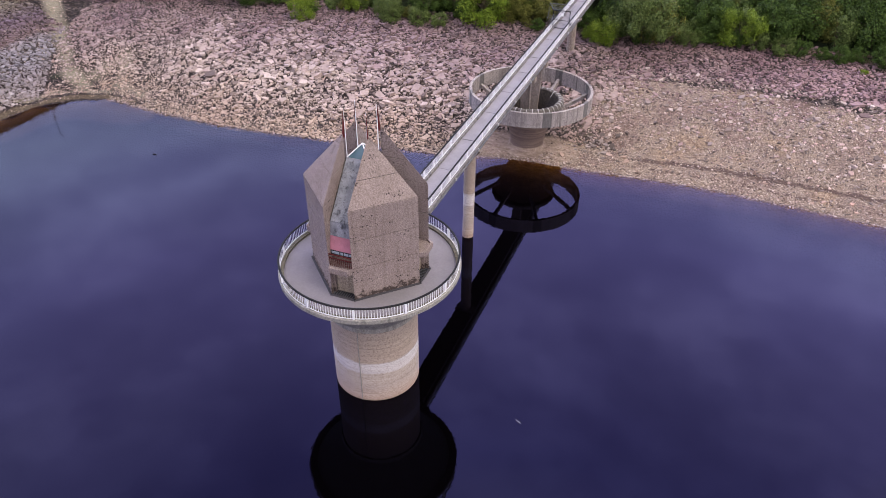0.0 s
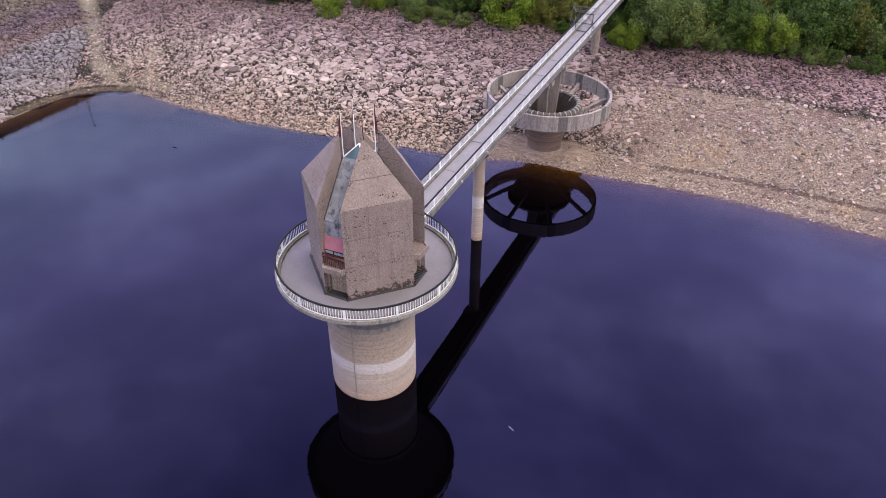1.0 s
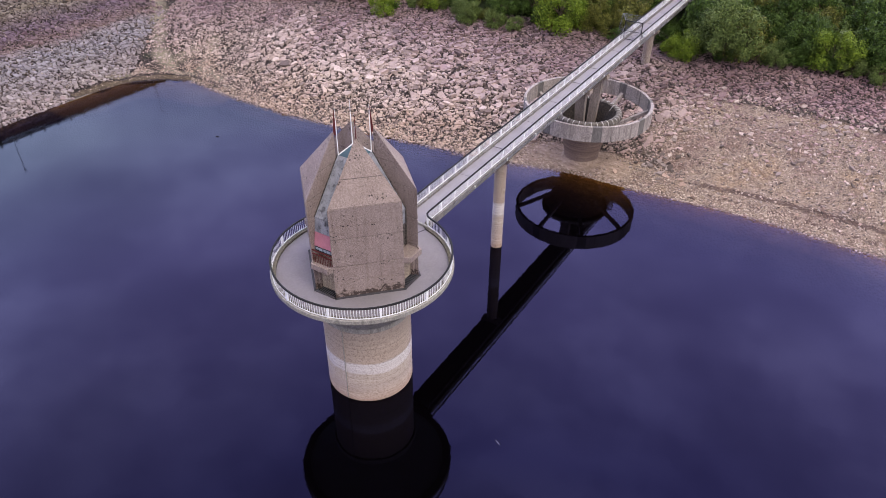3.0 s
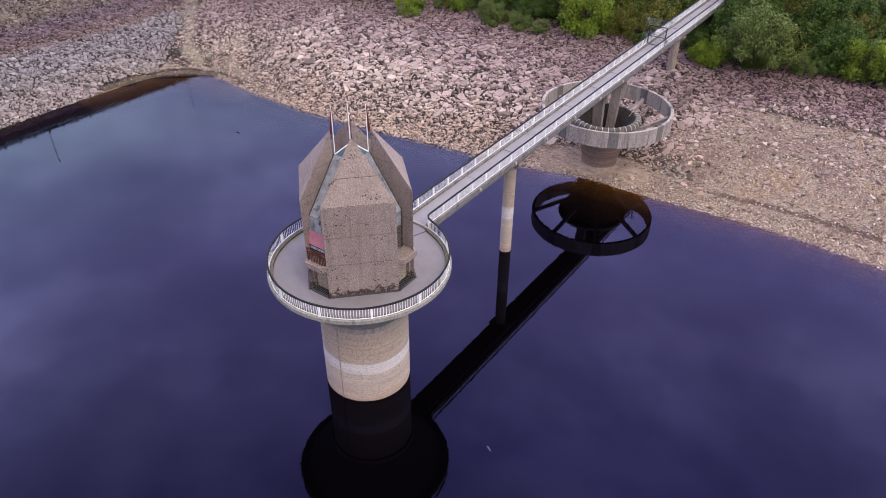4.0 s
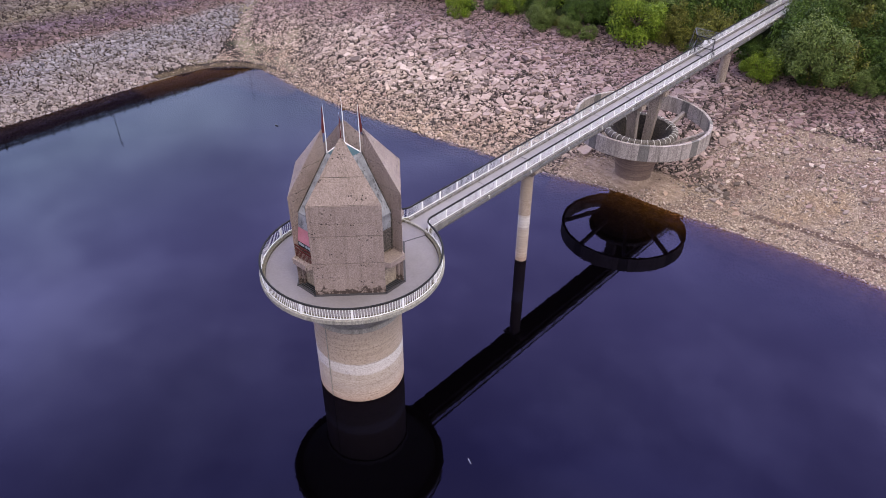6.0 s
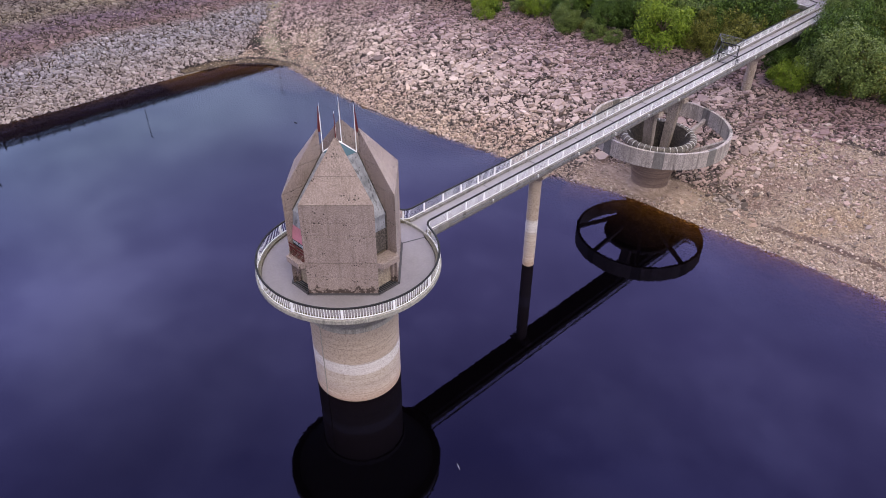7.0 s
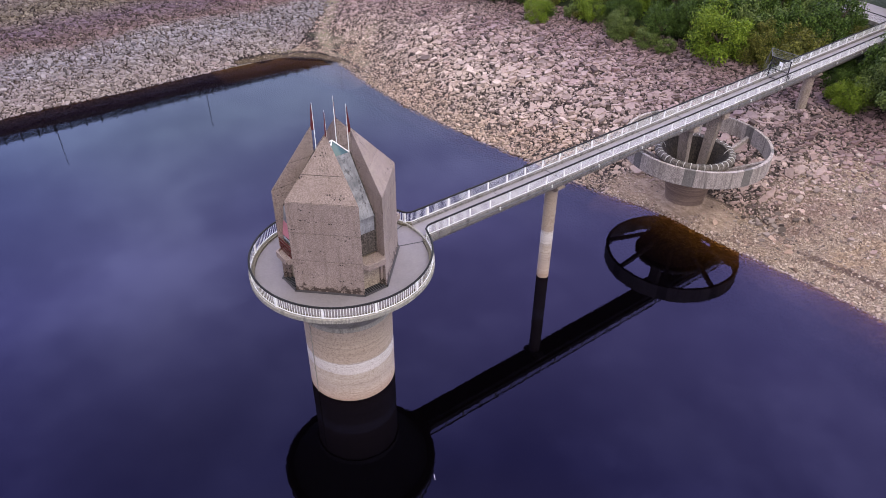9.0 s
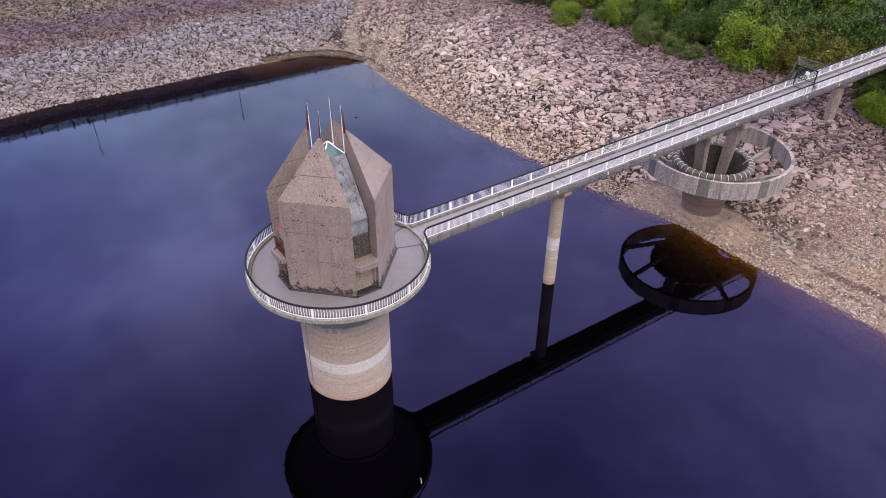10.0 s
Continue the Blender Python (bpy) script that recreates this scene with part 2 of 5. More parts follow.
def tide_marks(name, top):
    """Shaft concrete with the pale and brown bands that the falling water has left on it."""
    k = Nodes(name, 0.9, spec=0.25)
    fine = k.noise(8, 4, 0.75)
    wavy = k.noise(0.7, 4, 0.6, k.world((0.6, 0.6, 3.0)))
    z = k.maths("ADD", k.level(), k.maths("MULTIPLY", k.maths("SUBTRACT", wavy, 0.5), 0.5))
    z = k.maths("DIVIDE", z, top)
    band = k.ramp(z, (0.0, (0.42, 0.3, 0.225)), (0.07, (0.53, 0.42, 0.34)), (0.16, (0.46, 0.38, 0.32)), (0.26, (0.52, 0.44, 0.37)), (0.305, (0.46, 0.39, 0.325)), (0.33, (0.62, 0.57, 0.54)), (0.42, (0.63, 0.59, 0.565)), (0.44, (0.43, 0.345, 0.275)), (0.6, (0.4, 0.325, 0.26)), (0.82, (0.36, 0.295, 0.24)), (0.88, (0.27, 0.24, 0.205)))
    rings = k.noise(1.0, 4, 0.7, k.world((0.15, 0.15, 5.0)))
    c = k.mix(k.ramp(rings, (0.42, 0.0), (0.7, 0.5)), band, k.mix(0.5, band, (0.16, 0.12, 0.09), "MULTIPLY"))
    c = k.mix(k.ramp(fine, (0.36, 0.8), (0.54, 0.0)), c, k.mix(1.0, c, (0.5, 0.45, 0.41), "MULTIPLY"))
    # thin dark lines where one pour ended and the next began
    pour = k.maths("ABSOLUTE", k.maths("SUBTRACT", k.maths("FRACT", k.maths("DIVIDE", k.level(), 1.56)), 0.5))
    seam = k.maths("MULTIPLY", k.ramp(pour, (0.0, 1.0), (0.03, 0.0)), k.ramp(k.noise(0.9, 4, 0.7), (0.4, 0.1), (0.6, 0.75)))
    c = k.mix(seam, c, k.mix(1.0, c, (0.35, 0.3, 0.27), "MULTIPLY"))
    k.colour(c)
    k.bump(fine, 0.5, 0.03)
    return k.m


SHAFT, PIERSHAFT = tide_marks("tide_marked_concrete", 9.1), tide_marks("tide_marked_pier_concrete", 12.3)


def ringed_stem():
    """Brown stained concrete with thin level rings of silt."""
    k = Nodes("brown_stem_concrete", 0.9, spec=0.2)
    fine = k.noise(14, 4, 0.7)
    rings = k.noise(1.3, 5, 0.75, k.world((0.12, 0.12, 4.0)))
    c = k.mix(k.ramp(fine, (0.35, 0.0), (0.62, 1.0)), (0.13, 0.089, 0.069), (0.27, 0.2, 0.158))
    c = k.mix(k.ramp(rings, (0.4, 0.0), (0.62, 0.5)), c, (0.07, 0.046, 0.038))
    c = k.mix(k.ramp(rings, (0.3, 0.6), (0.38, 0.0)), c, (0.36, 0.28, 0.23))
    k.colour(c)
    k.bump(fine, 0.5, 0.03)
    return k.m


STEM = ringed_stem()


def plain(name, colour, rough=0.6, metal=0.0, vary=0.25, scale=3.0, bump=0.15):
    k = Nodes(name, rough, metal, spec=0.22)
    a, b = k.noise(scale, 5, 0.65), k.noise(scale * 14, 3, 0.6)
    c = k.mix(k.ramp(a, (0.35, 0.0), (0.7, vary)), colour, tuple(v * 0.45 for v in colour))
    c = k.mix(k.ramp(b, (0.4, 0.0), (0.7, vary * 0.7)), c, tuple(min(1.0, v * 1.5) for v in colour))
    k.colour(c)
    k.rough(a, max(0.05, rough - 0.12), min(1.0, rough + 0.1))
    k.bump(b, bump, 0.01)
    return k.m


ASPHALT = plain("grey_asphalt", (0.195, 0.176, 0.184), 0.85, vary=0.3, scale=0.5, bump=0.5)
DECKTOP = plain("pale_deck_asphalt", (0.245, 0.226, 0.238), 0.85, vary=0.3, scale=0.5, bump=0.5)
PLINTH = plain("dark_bitumen", (0.06, 0.055, 0.06), 0.7)
WHITE = plain("white_paint", (0.84, 0.84, 0.84), 0.5, vary=0.3, scale=2.0)
RAILTOP = plain("dark_handrail", (0.016, 0.016, 0.018), 0.85, vary=0.3)
MOSSKERB = concrete("mossy_kerb", (0.17, 0.15, 0.11), (0.07, 0.06, 0.045), pits=0.0, streak=0.6, grain=9)


def old_zinc():
    """Blue-grey sheet metal with dark run-off streaks and blotches."""
    k = Nodes("weathered_zinc", 0.75, 0.0, spec=0.12)
    patch, fine = k.noise(1.5, 6, 0.7), k.noise(9, 4, 0.7)
    runs = k.noise(2.6, 5, 0.7, k.world((1.0, 1.0, 0.35)))
    c = k.mix(k.ramp(patch, (0.35, 0.0), (0.65, 1.0)), (0.17, 0.176, 0.2), (0.33, 0.337, 0.372))
    c = k.mix(k.ramp(runs, (0.54, 0.0), (0.66, 0.85)), c, (0.05, 0.05, 0.058))
    c = k.mix(k.ramp(fine, (0.58, 0.0), (0.68, 0.8)), c, (0.05, 0.045, 0.045))
    k.colour(c)
    k.bump(fine, 0.3, 0.01)
    return k.m


ZINC = old_zinc()
REDPANEL = plain("faded_red_panel", (0.46, 0.19, 0.235), 0.6, vary=0.4, scale=2.5)
RUST = plain("rusty_iron", (0.115, 0.024, 0.024), 0.75, 0.3, vary=0.6, scale=4)
IRON = plain("galvanised_iron", (0.16, 0.165, 0.18), 0.5, 0.6, vary=0.5)
BLACK = plain("black_iron", (0.02, 0.02, 0.024), 0.55, 0.2)
DARKPANEL = concrete("dark_stained_panel", (0.14, 0.12, 0.11), (0.03, 0.026, 0.024), pits=0.3, streak=1.0, grain=7)
ROUGHCAST = concrete("roughcast", (0.43, 0.36, 0.29), (0.2, 0.155, 0.12), (0.26, 0.2, 0.15), pits=0.0, streak=0.3, grain=9)
LEGS = concrete("leg_concrete", (0.29, 0.24, 0.21), (0.11, 0.09, 0.078), (0.15, 0.12, 0.1), pits=0.0, streak=0.6, grain=10)
NEARBLACK = concrete("near_black_concrete", (0.05, 0.039, 0.033), (0.012, 0.01, 0.009), (0.03, 0.022, 0.018), pits=0.0, streak=0.8, grain=6)
LIME = plain("lime_streak", (0.62, 0.6, 0.58), 0.8)
BARK = plain("bark", (0.09, 0.07, 0.05), 0.9, scale=4, bump=0.6)


def glass_blue():
    k = Nodes("skylight_glass", 0.08, spec=0.6)
    k.colour((0.08, 0.14, 0.175))
    k.b.inputs["Alpha"].default_value = 0.9
    return k.m


GLASS = glass_blue()
WINDOWPANE = plain("pale_blue_pane", (0.34, 0.4, 0.46), 0.35, vary=0.7, scale=6.0)


def stone(name, rnd, facing=False):
    """Split slabs: purple-grey to pale pink-grey, with lichen and grain."""
    k = Nodes(name, 0.88, spec=0.3)
    r = k.island() if rnd == "island" else k.each()
    c = k.ramp(r, (0.0, (0.13, 0.104, 0.094)), (0.22, (0.34, 0.276, 0.245)), (0.5, (0.46, 0.38, 0.336)), (0.72, (0.39, 0.325, 0.29)), (0.9, (0.6, 0.51, 0.452)), (1.0, (0.37, 0.276, 0.243)))
    a, b = k.noise(2.2, 5, 0.7), k.noise(17, 4, 0.65)
    c = k.mix(k.ramp(a, (0.4, 0.0), (0.72, 0.6)), c, k.mix(1.0, c, (0.55, 0.5, 0.5), "MULTIPLY"))
    c = k.mix(k.ramp(b, (0.35, 0.5), (0.6, 0.0)), c, k.mix(1.0, c, (0.55, 0.53, 0.53), "MULTIPLY"))
    wander = k.maths("SUBTRACT", k.noise(0.12, 4, 0.6), 0.5)
    if facing:
        # bands along the dam's face: grey, then blue-grey, then reddish brown, olive at the crest
        lvl = k.maths("ADD", k.level(), k.maths("MULTIPLY", wander, 2.2))
        tide = k.ramp(k.maths("DIVIDE", lvl, 12.0), (0.03, (0.75, 0.77, 0.8)), (0.2, (0.6, 0.64, 0.71)), (0.31, (0.58, 0.66, 0.79)), (0.4, (0.57, 0.62, 0.73)), (0.46, (0.41, 0.345, 0.375)), (0.6, (0.31, 0.265, 0.38)), (0.74, (0.39, 0.4, 0.34)), (0.95, (0.34, 0.335, 0.42)))
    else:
        # stones low down are tan from the water, those higher up darker and purple-grey
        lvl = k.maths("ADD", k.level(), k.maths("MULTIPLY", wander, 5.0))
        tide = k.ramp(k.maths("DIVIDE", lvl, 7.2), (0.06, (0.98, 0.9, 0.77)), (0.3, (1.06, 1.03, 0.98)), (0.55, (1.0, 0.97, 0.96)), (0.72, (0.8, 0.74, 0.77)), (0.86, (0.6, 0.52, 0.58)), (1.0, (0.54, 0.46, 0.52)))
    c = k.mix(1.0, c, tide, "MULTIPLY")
    if not facing:
        # stones multiplied darker and browner east of the spillway
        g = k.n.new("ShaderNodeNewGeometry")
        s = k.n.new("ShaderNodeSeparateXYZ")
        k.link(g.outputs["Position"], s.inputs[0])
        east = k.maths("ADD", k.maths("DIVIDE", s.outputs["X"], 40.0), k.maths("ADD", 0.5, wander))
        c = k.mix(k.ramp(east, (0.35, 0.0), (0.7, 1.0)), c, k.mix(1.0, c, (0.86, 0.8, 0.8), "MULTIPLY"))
        # paler blocks farther east, under the trees
        c = k.mix(k.ramp(k.maths("DIVIDE", east, 2.0), (0.52, 0.0), (0.66, 1.0)), c, k.mix(1.0, c, (1.5, 1.5, 1.5), "MULTIPLY"))
    zone = k.noise(0.06, 3, 0.5)
    c = k.mix(k.ramp(zone, (0.42, 0.0), (0.65, 0.5)), c, k.mix(1.0, c, (0.88, 0.81, 0.87), "MULTIPLY"))
    k.colour(c)
    k.bump(b, 0.5, 0.03)
    return k.m


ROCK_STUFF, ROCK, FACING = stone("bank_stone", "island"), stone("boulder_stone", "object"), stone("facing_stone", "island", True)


def darkened_chip(name, pale):
    """Small shards between the slabs, coloured dark to paint in the gaps' shade."""
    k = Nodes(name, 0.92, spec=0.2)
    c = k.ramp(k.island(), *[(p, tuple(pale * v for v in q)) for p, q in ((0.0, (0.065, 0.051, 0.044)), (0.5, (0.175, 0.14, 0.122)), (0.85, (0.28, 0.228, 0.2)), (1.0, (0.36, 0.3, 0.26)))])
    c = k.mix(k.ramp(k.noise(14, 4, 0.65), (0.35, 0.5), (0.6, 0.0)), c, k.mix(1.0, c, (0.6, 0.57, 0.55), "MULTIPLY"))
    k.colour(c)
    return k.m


CHIPSTONE = darkened_chip("darkened_chip_stone", 1.0)
SUNKSTONE = darkened_chip("sunk_slab_stone", 1.6)


def gravel_stone():
    """Water-washed pebbles: tan, buff and off-white."""
    k = Nodes("washed_gravel", 0.88, spec=0.25)
    c = k.ramp(k.island(), (0.0, (0.18, 0.135, 0.1)), (0.45, (0.34, 0.266, 0.204)), (0.85, (0.48, 0.388, 0.305)), (1.0, (0.6, 0.51, 0.42)))
    c = k.mix(k.ramp(k.noise(16, 4, 0.65), (0.35, 0.5), (0.6, 0.0)), c, k.mix(1.0, c, (0.62, 0.58, 0.55), "MULTIPLY"))
    c = k.mix(k.ramp(k.noise(0.2, 4, 0.6), (0.42, 0.0), (0.62, 0.8)), c, k.mix(1.0, c, (0.85, 0.78, 0.84), "MULTIPLY"))
    k.colour(c)
    return k.m


GRAVEL = gravel_stone()


def earth():
    k = Nodes("bank_earth", 0.95, spec=0.2)
    cell = k.voronoi(3.6, out="Color")
    cellb = k.voronoi(3.6)
    grit = k.voronoi(11.0, out="Color")
    broad = k.noise(0.22, 6, 0.65)
    sep = k.n.new("ShaderNodeSeparateColor")
    k.link(cell, sep.inputs[0])
    sep2 = k.n.new("ShaderNodeSeparateColor")
    k.link(grit, sep2.inputs[0])
    # near-black cells under the rubble paint in the shade of its gaps
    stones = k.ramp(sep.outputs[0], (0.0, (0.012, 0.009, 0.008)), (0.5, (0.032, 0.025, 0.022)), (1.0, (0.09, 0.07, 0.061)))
    gravel = k.ramp(sep2.outputs[0], (0.0, (0.11, 0.08, 0.06)), (0.5, (0.225, 0.172, 0.13)), (0.85, (0.32, 0.25, 0.194)), (1.0, (0.5, 0.42, 0.335)))
    sand = k.attribute("sand")
    patchy = k.maths("ADD", sand, k.maths("MULTIPLY", k.maths("SUBTRACT", broad, 0.5), 1.2))
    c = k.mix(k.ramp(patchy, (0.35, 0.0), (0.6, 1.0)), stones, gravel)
    kinds = k.noise(0.16, 5, 0.65)
    c = k.mix(k.ramp(kinds, (0.38, 1.0), (0.5, 0.0)), c, k.mix(1.0, c, (0.8, 0.74, 0.78), "MULTIPLY"))
    c = k.mix(k.ramp(kinds, (0.54, 0.0), (0.66, 1.0)), c, k.mix(1.0, c, (1.05, 0.98, 0.86), "MULTIPLY"))
    mottle = k.noise(1.1, 5, 0.7)
    c = k.mix(k.ramp(mottle, (0.36, 0.75), (0.56, 0.0)), c, k.mix(1.0, c, (0.62, 0.56, 0.55), "MULTIPLY"))
    pale = k.attribute("pale")
    c = k.mix(k.ramp(k.maths("ADD", pale, k.maths("MULTIPLY", k.maths("SUBTRACT", broad, 0.5), 0.9)), (0.45, 0.0), (0.8, 0.75)), c, k.mix(k.ramp(sep2.outputs[1], (0, 0.2), (1, 0.8)), (0.15, 0.13, 0.085), (0.36, 0.32, 0.24)))
    silt = k.maths("ADD", k.attribute("mud"), k.maths("MULTIPLY", k.maths("SUBTRACT", k.noise(0.8, 5, 0.6), 0.5), 0.8))
    silt_c = k.ramp(k.noise(2.4, 5, 0.7), (0.3, (0.045, 0.033, 0.02)), (0.55, (0.09, 0.067, 0.043)), (0.75, (0.2, 0.16, 0.11)))
    c = k.mix(k.ramp(silt, (0.4, 0.0), (0.62, 0.95)), c, silt_c)
    strand = k.maths("ADD", k.attribute("strand"), k.maths("MULTIPLY", k.maths("SUBTRACT", k.noise(1.6, 6, 0.75), 0.5), 2.2))
    c = k.mix(k.ramp(strand, (0.55, 0.0), (0.75, 0.8)), c, (0.06, 0.036, 0.03))
    beach = k.maths("ADD", k.attribute("beach"), k.maths("MULTIPLY", k.maths("SUBTRACT", k.noise(0.7, 5, 0.65), 0.5), 0.9))
    beach_c = k.ramp(k.noise(1.7, 6, 0.7, k.world((0.5, 1.6, 1.6))), (0.3, (0.15, 0.108, 0.08)), (0.5, (0.28, 0.208, 0.158)), (0.7, (0.4, 0.31, 0.24)))
    c = k.mix(k.ramp(beach, (0.4, 0.0), (0.65, 0.9)), c, beach_c)
    wet = k.attribute("wet")
    c = k.mix(k.ramp(wet, (0.3, 0.0), (1.0, 0.5)), c, k.mix(1.0, c, (0.36, 0.27, 0.2), "MULTIPLY"))
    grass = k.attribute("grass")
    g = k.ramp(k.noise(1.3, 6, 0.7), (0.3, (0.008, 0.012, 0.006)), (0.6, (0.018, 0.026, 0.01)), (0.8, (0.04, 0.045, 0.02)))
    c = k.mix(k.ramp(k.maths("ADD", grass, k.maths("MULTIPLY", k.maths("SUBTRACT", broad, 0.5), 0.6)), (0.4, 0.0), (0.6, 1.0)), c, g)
    k.colour(c)
    k.bump(cellb, 0.6, 0.12)
    k.bump(k.voronoi(11.0), 0.5, 0.05)
    return k.m


EARTH = earth()


def water_surface():
    m = bpy.data.materials.new("reservoir_water")
    m.use_nodes = True
    n, l = m.node_tree.nodes, m.node_tree.links
    n.clear()
    geo, out = n.new("ShaderNodeNewGeometry"), n.new("ShaderNodeOutputMaterial")
    fine, wide = n.new("ShaderNodeTexNoise"), n.new("ShaderNodeTexNoise")
    fine.inputs["Scale"].default_value, fine.inputs["Detail"].default_value = 2.6, 3
    wide.inputs["Scale"].default_value, wide.inputs["Detail"].default_value = 0.05, 3
    l.new(geo.outputs["Position"], fine.inputs["Vector"])
    l.new(geo.outputs["Position"], wide.inputs["Vector"])
    amount = n.new("ShaderNodeMath")
    amount.operation = "MULTIPLY"
    l.new(fine.outputs["Fac"], amount.inputs[0])
    l.new(wide.outputs["Fac"], amount.inputs[1])
    bump = n.new("ShaderNodeBump")
    bump.inputs["Strength"].default_value, bump.inputs["Distance"].default_value = 0.5, 0.007
    l.new(amount.outputs[0], bump.inputs["Height"])
    gloss, fres = n.new("ShaderNodeBsdfGlossy"), n.new("ShaderNodeFresnel")
    gloss.inputs["Roughness"].default_value = 0.01
    # mirror dimmed and tinted blue; the added northern sky lobe makes up for it
    gloss.inputs["Color"].default_value = (0.47, 0.46, 0.8, 1)
    fres.inputs["IOR"].default_value = 1.333
    l.new(bump.outputs[0], gloss.inputs["Normal"])
    l.new(bump.outputs[0], fres.inputs["Normal"])
    deep, clear = n.new("ShaderNodeBsdfDiffuse"), n.new("ShaderNodeBsdfTransparent")
    deep.inputs["Color"].default_value = (0.0006, 0.0004, 0.0006, 1)
    clear.inputs["Color"].default_value = (0.7, 0.52, 0.19, 1)
    depth, thick = n.new("ShaderNodeAttribute"), n.new("ShaderNodeValToRGB")
    depth.attribute_name = "depth"
    thick.color_ramp.elements[0].position, thick.color_ramp.elements[1].position = 0.0, 1.0
    thick.color_ramp.elements[0].color = (0.1, 0.1, 0.1, 1)
    e = thick.color_ramp.elements.new(0.4)
    e.color = (0.8, 0.8, 0.8, 1)
    l.new(depth.outputs["Fac"], thick.inputs[0])
    under, both = n.new("ShaderNodeMixShader"), n.new("ShaderNodeMixShader")
    l.new(thick.outputs[0], under.inputs[0])
    l.new(clear.outputs[0], under.inputs[1])
    l.new(deep.outputs[0], under.inputs[2])
    l.new(fres.outputs[0], both.inputs[0])
    l.new(under.outputs[0], both.inputs[1])
    l.new(gloss.outputs[0], both.inputs[2])
    l.new(both.outputs[0], out.inputs[0])
    return m


WATER = water_surface()


def leaf(name, lo, mid, hi):
    k = Nodes(name, 0.6, spec=0.12)
    c = k.ramp(k.island(), (0.0, lo), (0.55, mid), (1.0, hi))
    c = k.mix(k.ramp(k.noise(0.6, 3, 0.5), (0.35, 0.0), (0.7, 0.5)), c, k.mix(1.0, c, (0.6, 0.66, 0.5), "MULTIPLY"))
    k.colour(c)
    k.b.inputs["Transmission Weight"].default_value = 0.0
    return k.m


LEAVES = {
    "dark": leaf("dark_leaves", (0.012, 0.025, 0.005), (0.046, 0.084, 0.014), (0.12, 0.18, 0.037)),
    "bright": leaf("bright_leaves", (0.045, 0.075, 0.007), (0.13, 0.2, 0.016), (0.25, 0.32, 0.04)),
    "willow": leaf("willow_leaves", (0.035, 0.055, 0.014), (0.1, 0.14, 0.036), (0.18, 0.225, 0.07)),
    "olive": leaf("olive_leaves", (0.04, 0.045, 0.009), (0.1, 0.105, 0.02), (0.21, 0.205, 0.045)),
}


# ---- ways to build meshes ----
class Shape:
    """Points and faces gathered for one mesh."""

    def __init__(self):
        self.v, self.f = [], []

    def add(self, verts, faces, m=None):
        o = len(self.v)
        self.v += [tuple(m @ Vector(p)) for p in verts] if m else [tuple(p) for p in verts]
        self.f += [tuple(i + o for i in f) for f in faces]
        return self

    def hexa(self, low, high, m=None):
        """A solid between two four-cornered rings, each going round counter-clockwise from above."""
        return self.add([*low, *high], [(3, 2, 1, 0), (4, 5, 6, 7), (0, 1, 5, 4), (1, 2, 6, 5), (2, 3, 7, 6), (3, 0, 4, 7)], m)

    def box(self, x0, x1, y0, y1, z0, z1, m=None):
        q = [(x0, y0), (x1, y0), (x1, y1), (x0, y1)]
        return self.hexa([(*p, z0) for p in q], [(*p, z1) for p in q], m)

    def prism(self, plan, z0, z1, m=None):
        k = len(plan)
        return self.add([(*p, z0) for p in plan] + [(*p, z1) for p in plan],
                        [tuple(reversed(range(k))), tuple(range(k, 2 * k))] + [(i, (i + 1) % k, k + (i + 1) % k, k + i) for i in range(k)], m)

    def tube(self, p, q, r, r2=None, sides=8):
        p, q = Vector(p), Vector(q)
        r2 = r if r2 is None else r2
        turn = (q - p).to_track_quat("Z", "Y").to_matrix()
        ring = [(math.cos(2 * math.pi * i / sides), math.sin(2 * math.pi * i / sides)) for i in range(sides)]
        vs = [p + turn @ Vector((c * r, s * r, 0)) for c, s in ring] + [q + turn @ Vector((c * r2, s * r2, 0)) for c, s in ring]
        return self.add(vs, [(i, (i + 1) % sides, sides + (i + 1) % sides, sides + i) for i in range(sides)] + [tuple(reversed(range(sides))), tuple(range(sides, 2 * sides))])

    def lathe(self, outline, sides=96, closed=True, middle=(0, 0)):
        """outline: (radius, z) going round the section."""
        k = len(outline)
        vs = [(middle[0] + r * math.cos(2 * math.pi * i / sides), middle[1] + r * math.sin(2 * math.pi * i / sides), z) for i in range(sides) for r, z in outline]
        fs = []
        for i in range(sides):
            j = (i + 1) % sides
            for a in range(k if closed else k - 1):
                b = (a + 1) % k
                fs.append((i * k + a, j * k + a, j * k + b, i * k + b))
        return self.add(vs, fs)

    def sweep(self, line, section):
        """section: (across, up) going round; line: (place, across direction) in order."""
        k = len(section)
        vs = [Vector(p) + Vector(d) * s + Vector((0, 0, u)) for p, d in line for s, u in section]
        fs = [(i * k + a, i * k + (a + 1) % k, (i + 1) * k + (a + 1) % k, (i + 1) * k + a) for i in range(len(line) - 1) for a in range(k)]
        fs += [tuple(reversed(range(k))), tuple((len(line) - 1) * k + a for a in range(k))]
        return self.add(vs, fs)


def mesh_of(name, shape, material, smooth=None):
    me = bpy.data.meshes.new(name)
    me.from_pydata(shape.v, [], shape.f)
    me.materials.append(material)
    bm = bmesh.new()
    bm.from_mesh(me)
    bmesh.ops.recalc_face_normals(bm, faces=bm.faces)
    if smooth:
        for f in bm.faces:
            f.smooth = True
        for ed in bm.edges:
            ed.smooth = len(ed.link_faces) == 2 and ed.calc_face_angle(0) < radians(smooth)
    bm.to_mesh(me)
    bm.free()
    return me


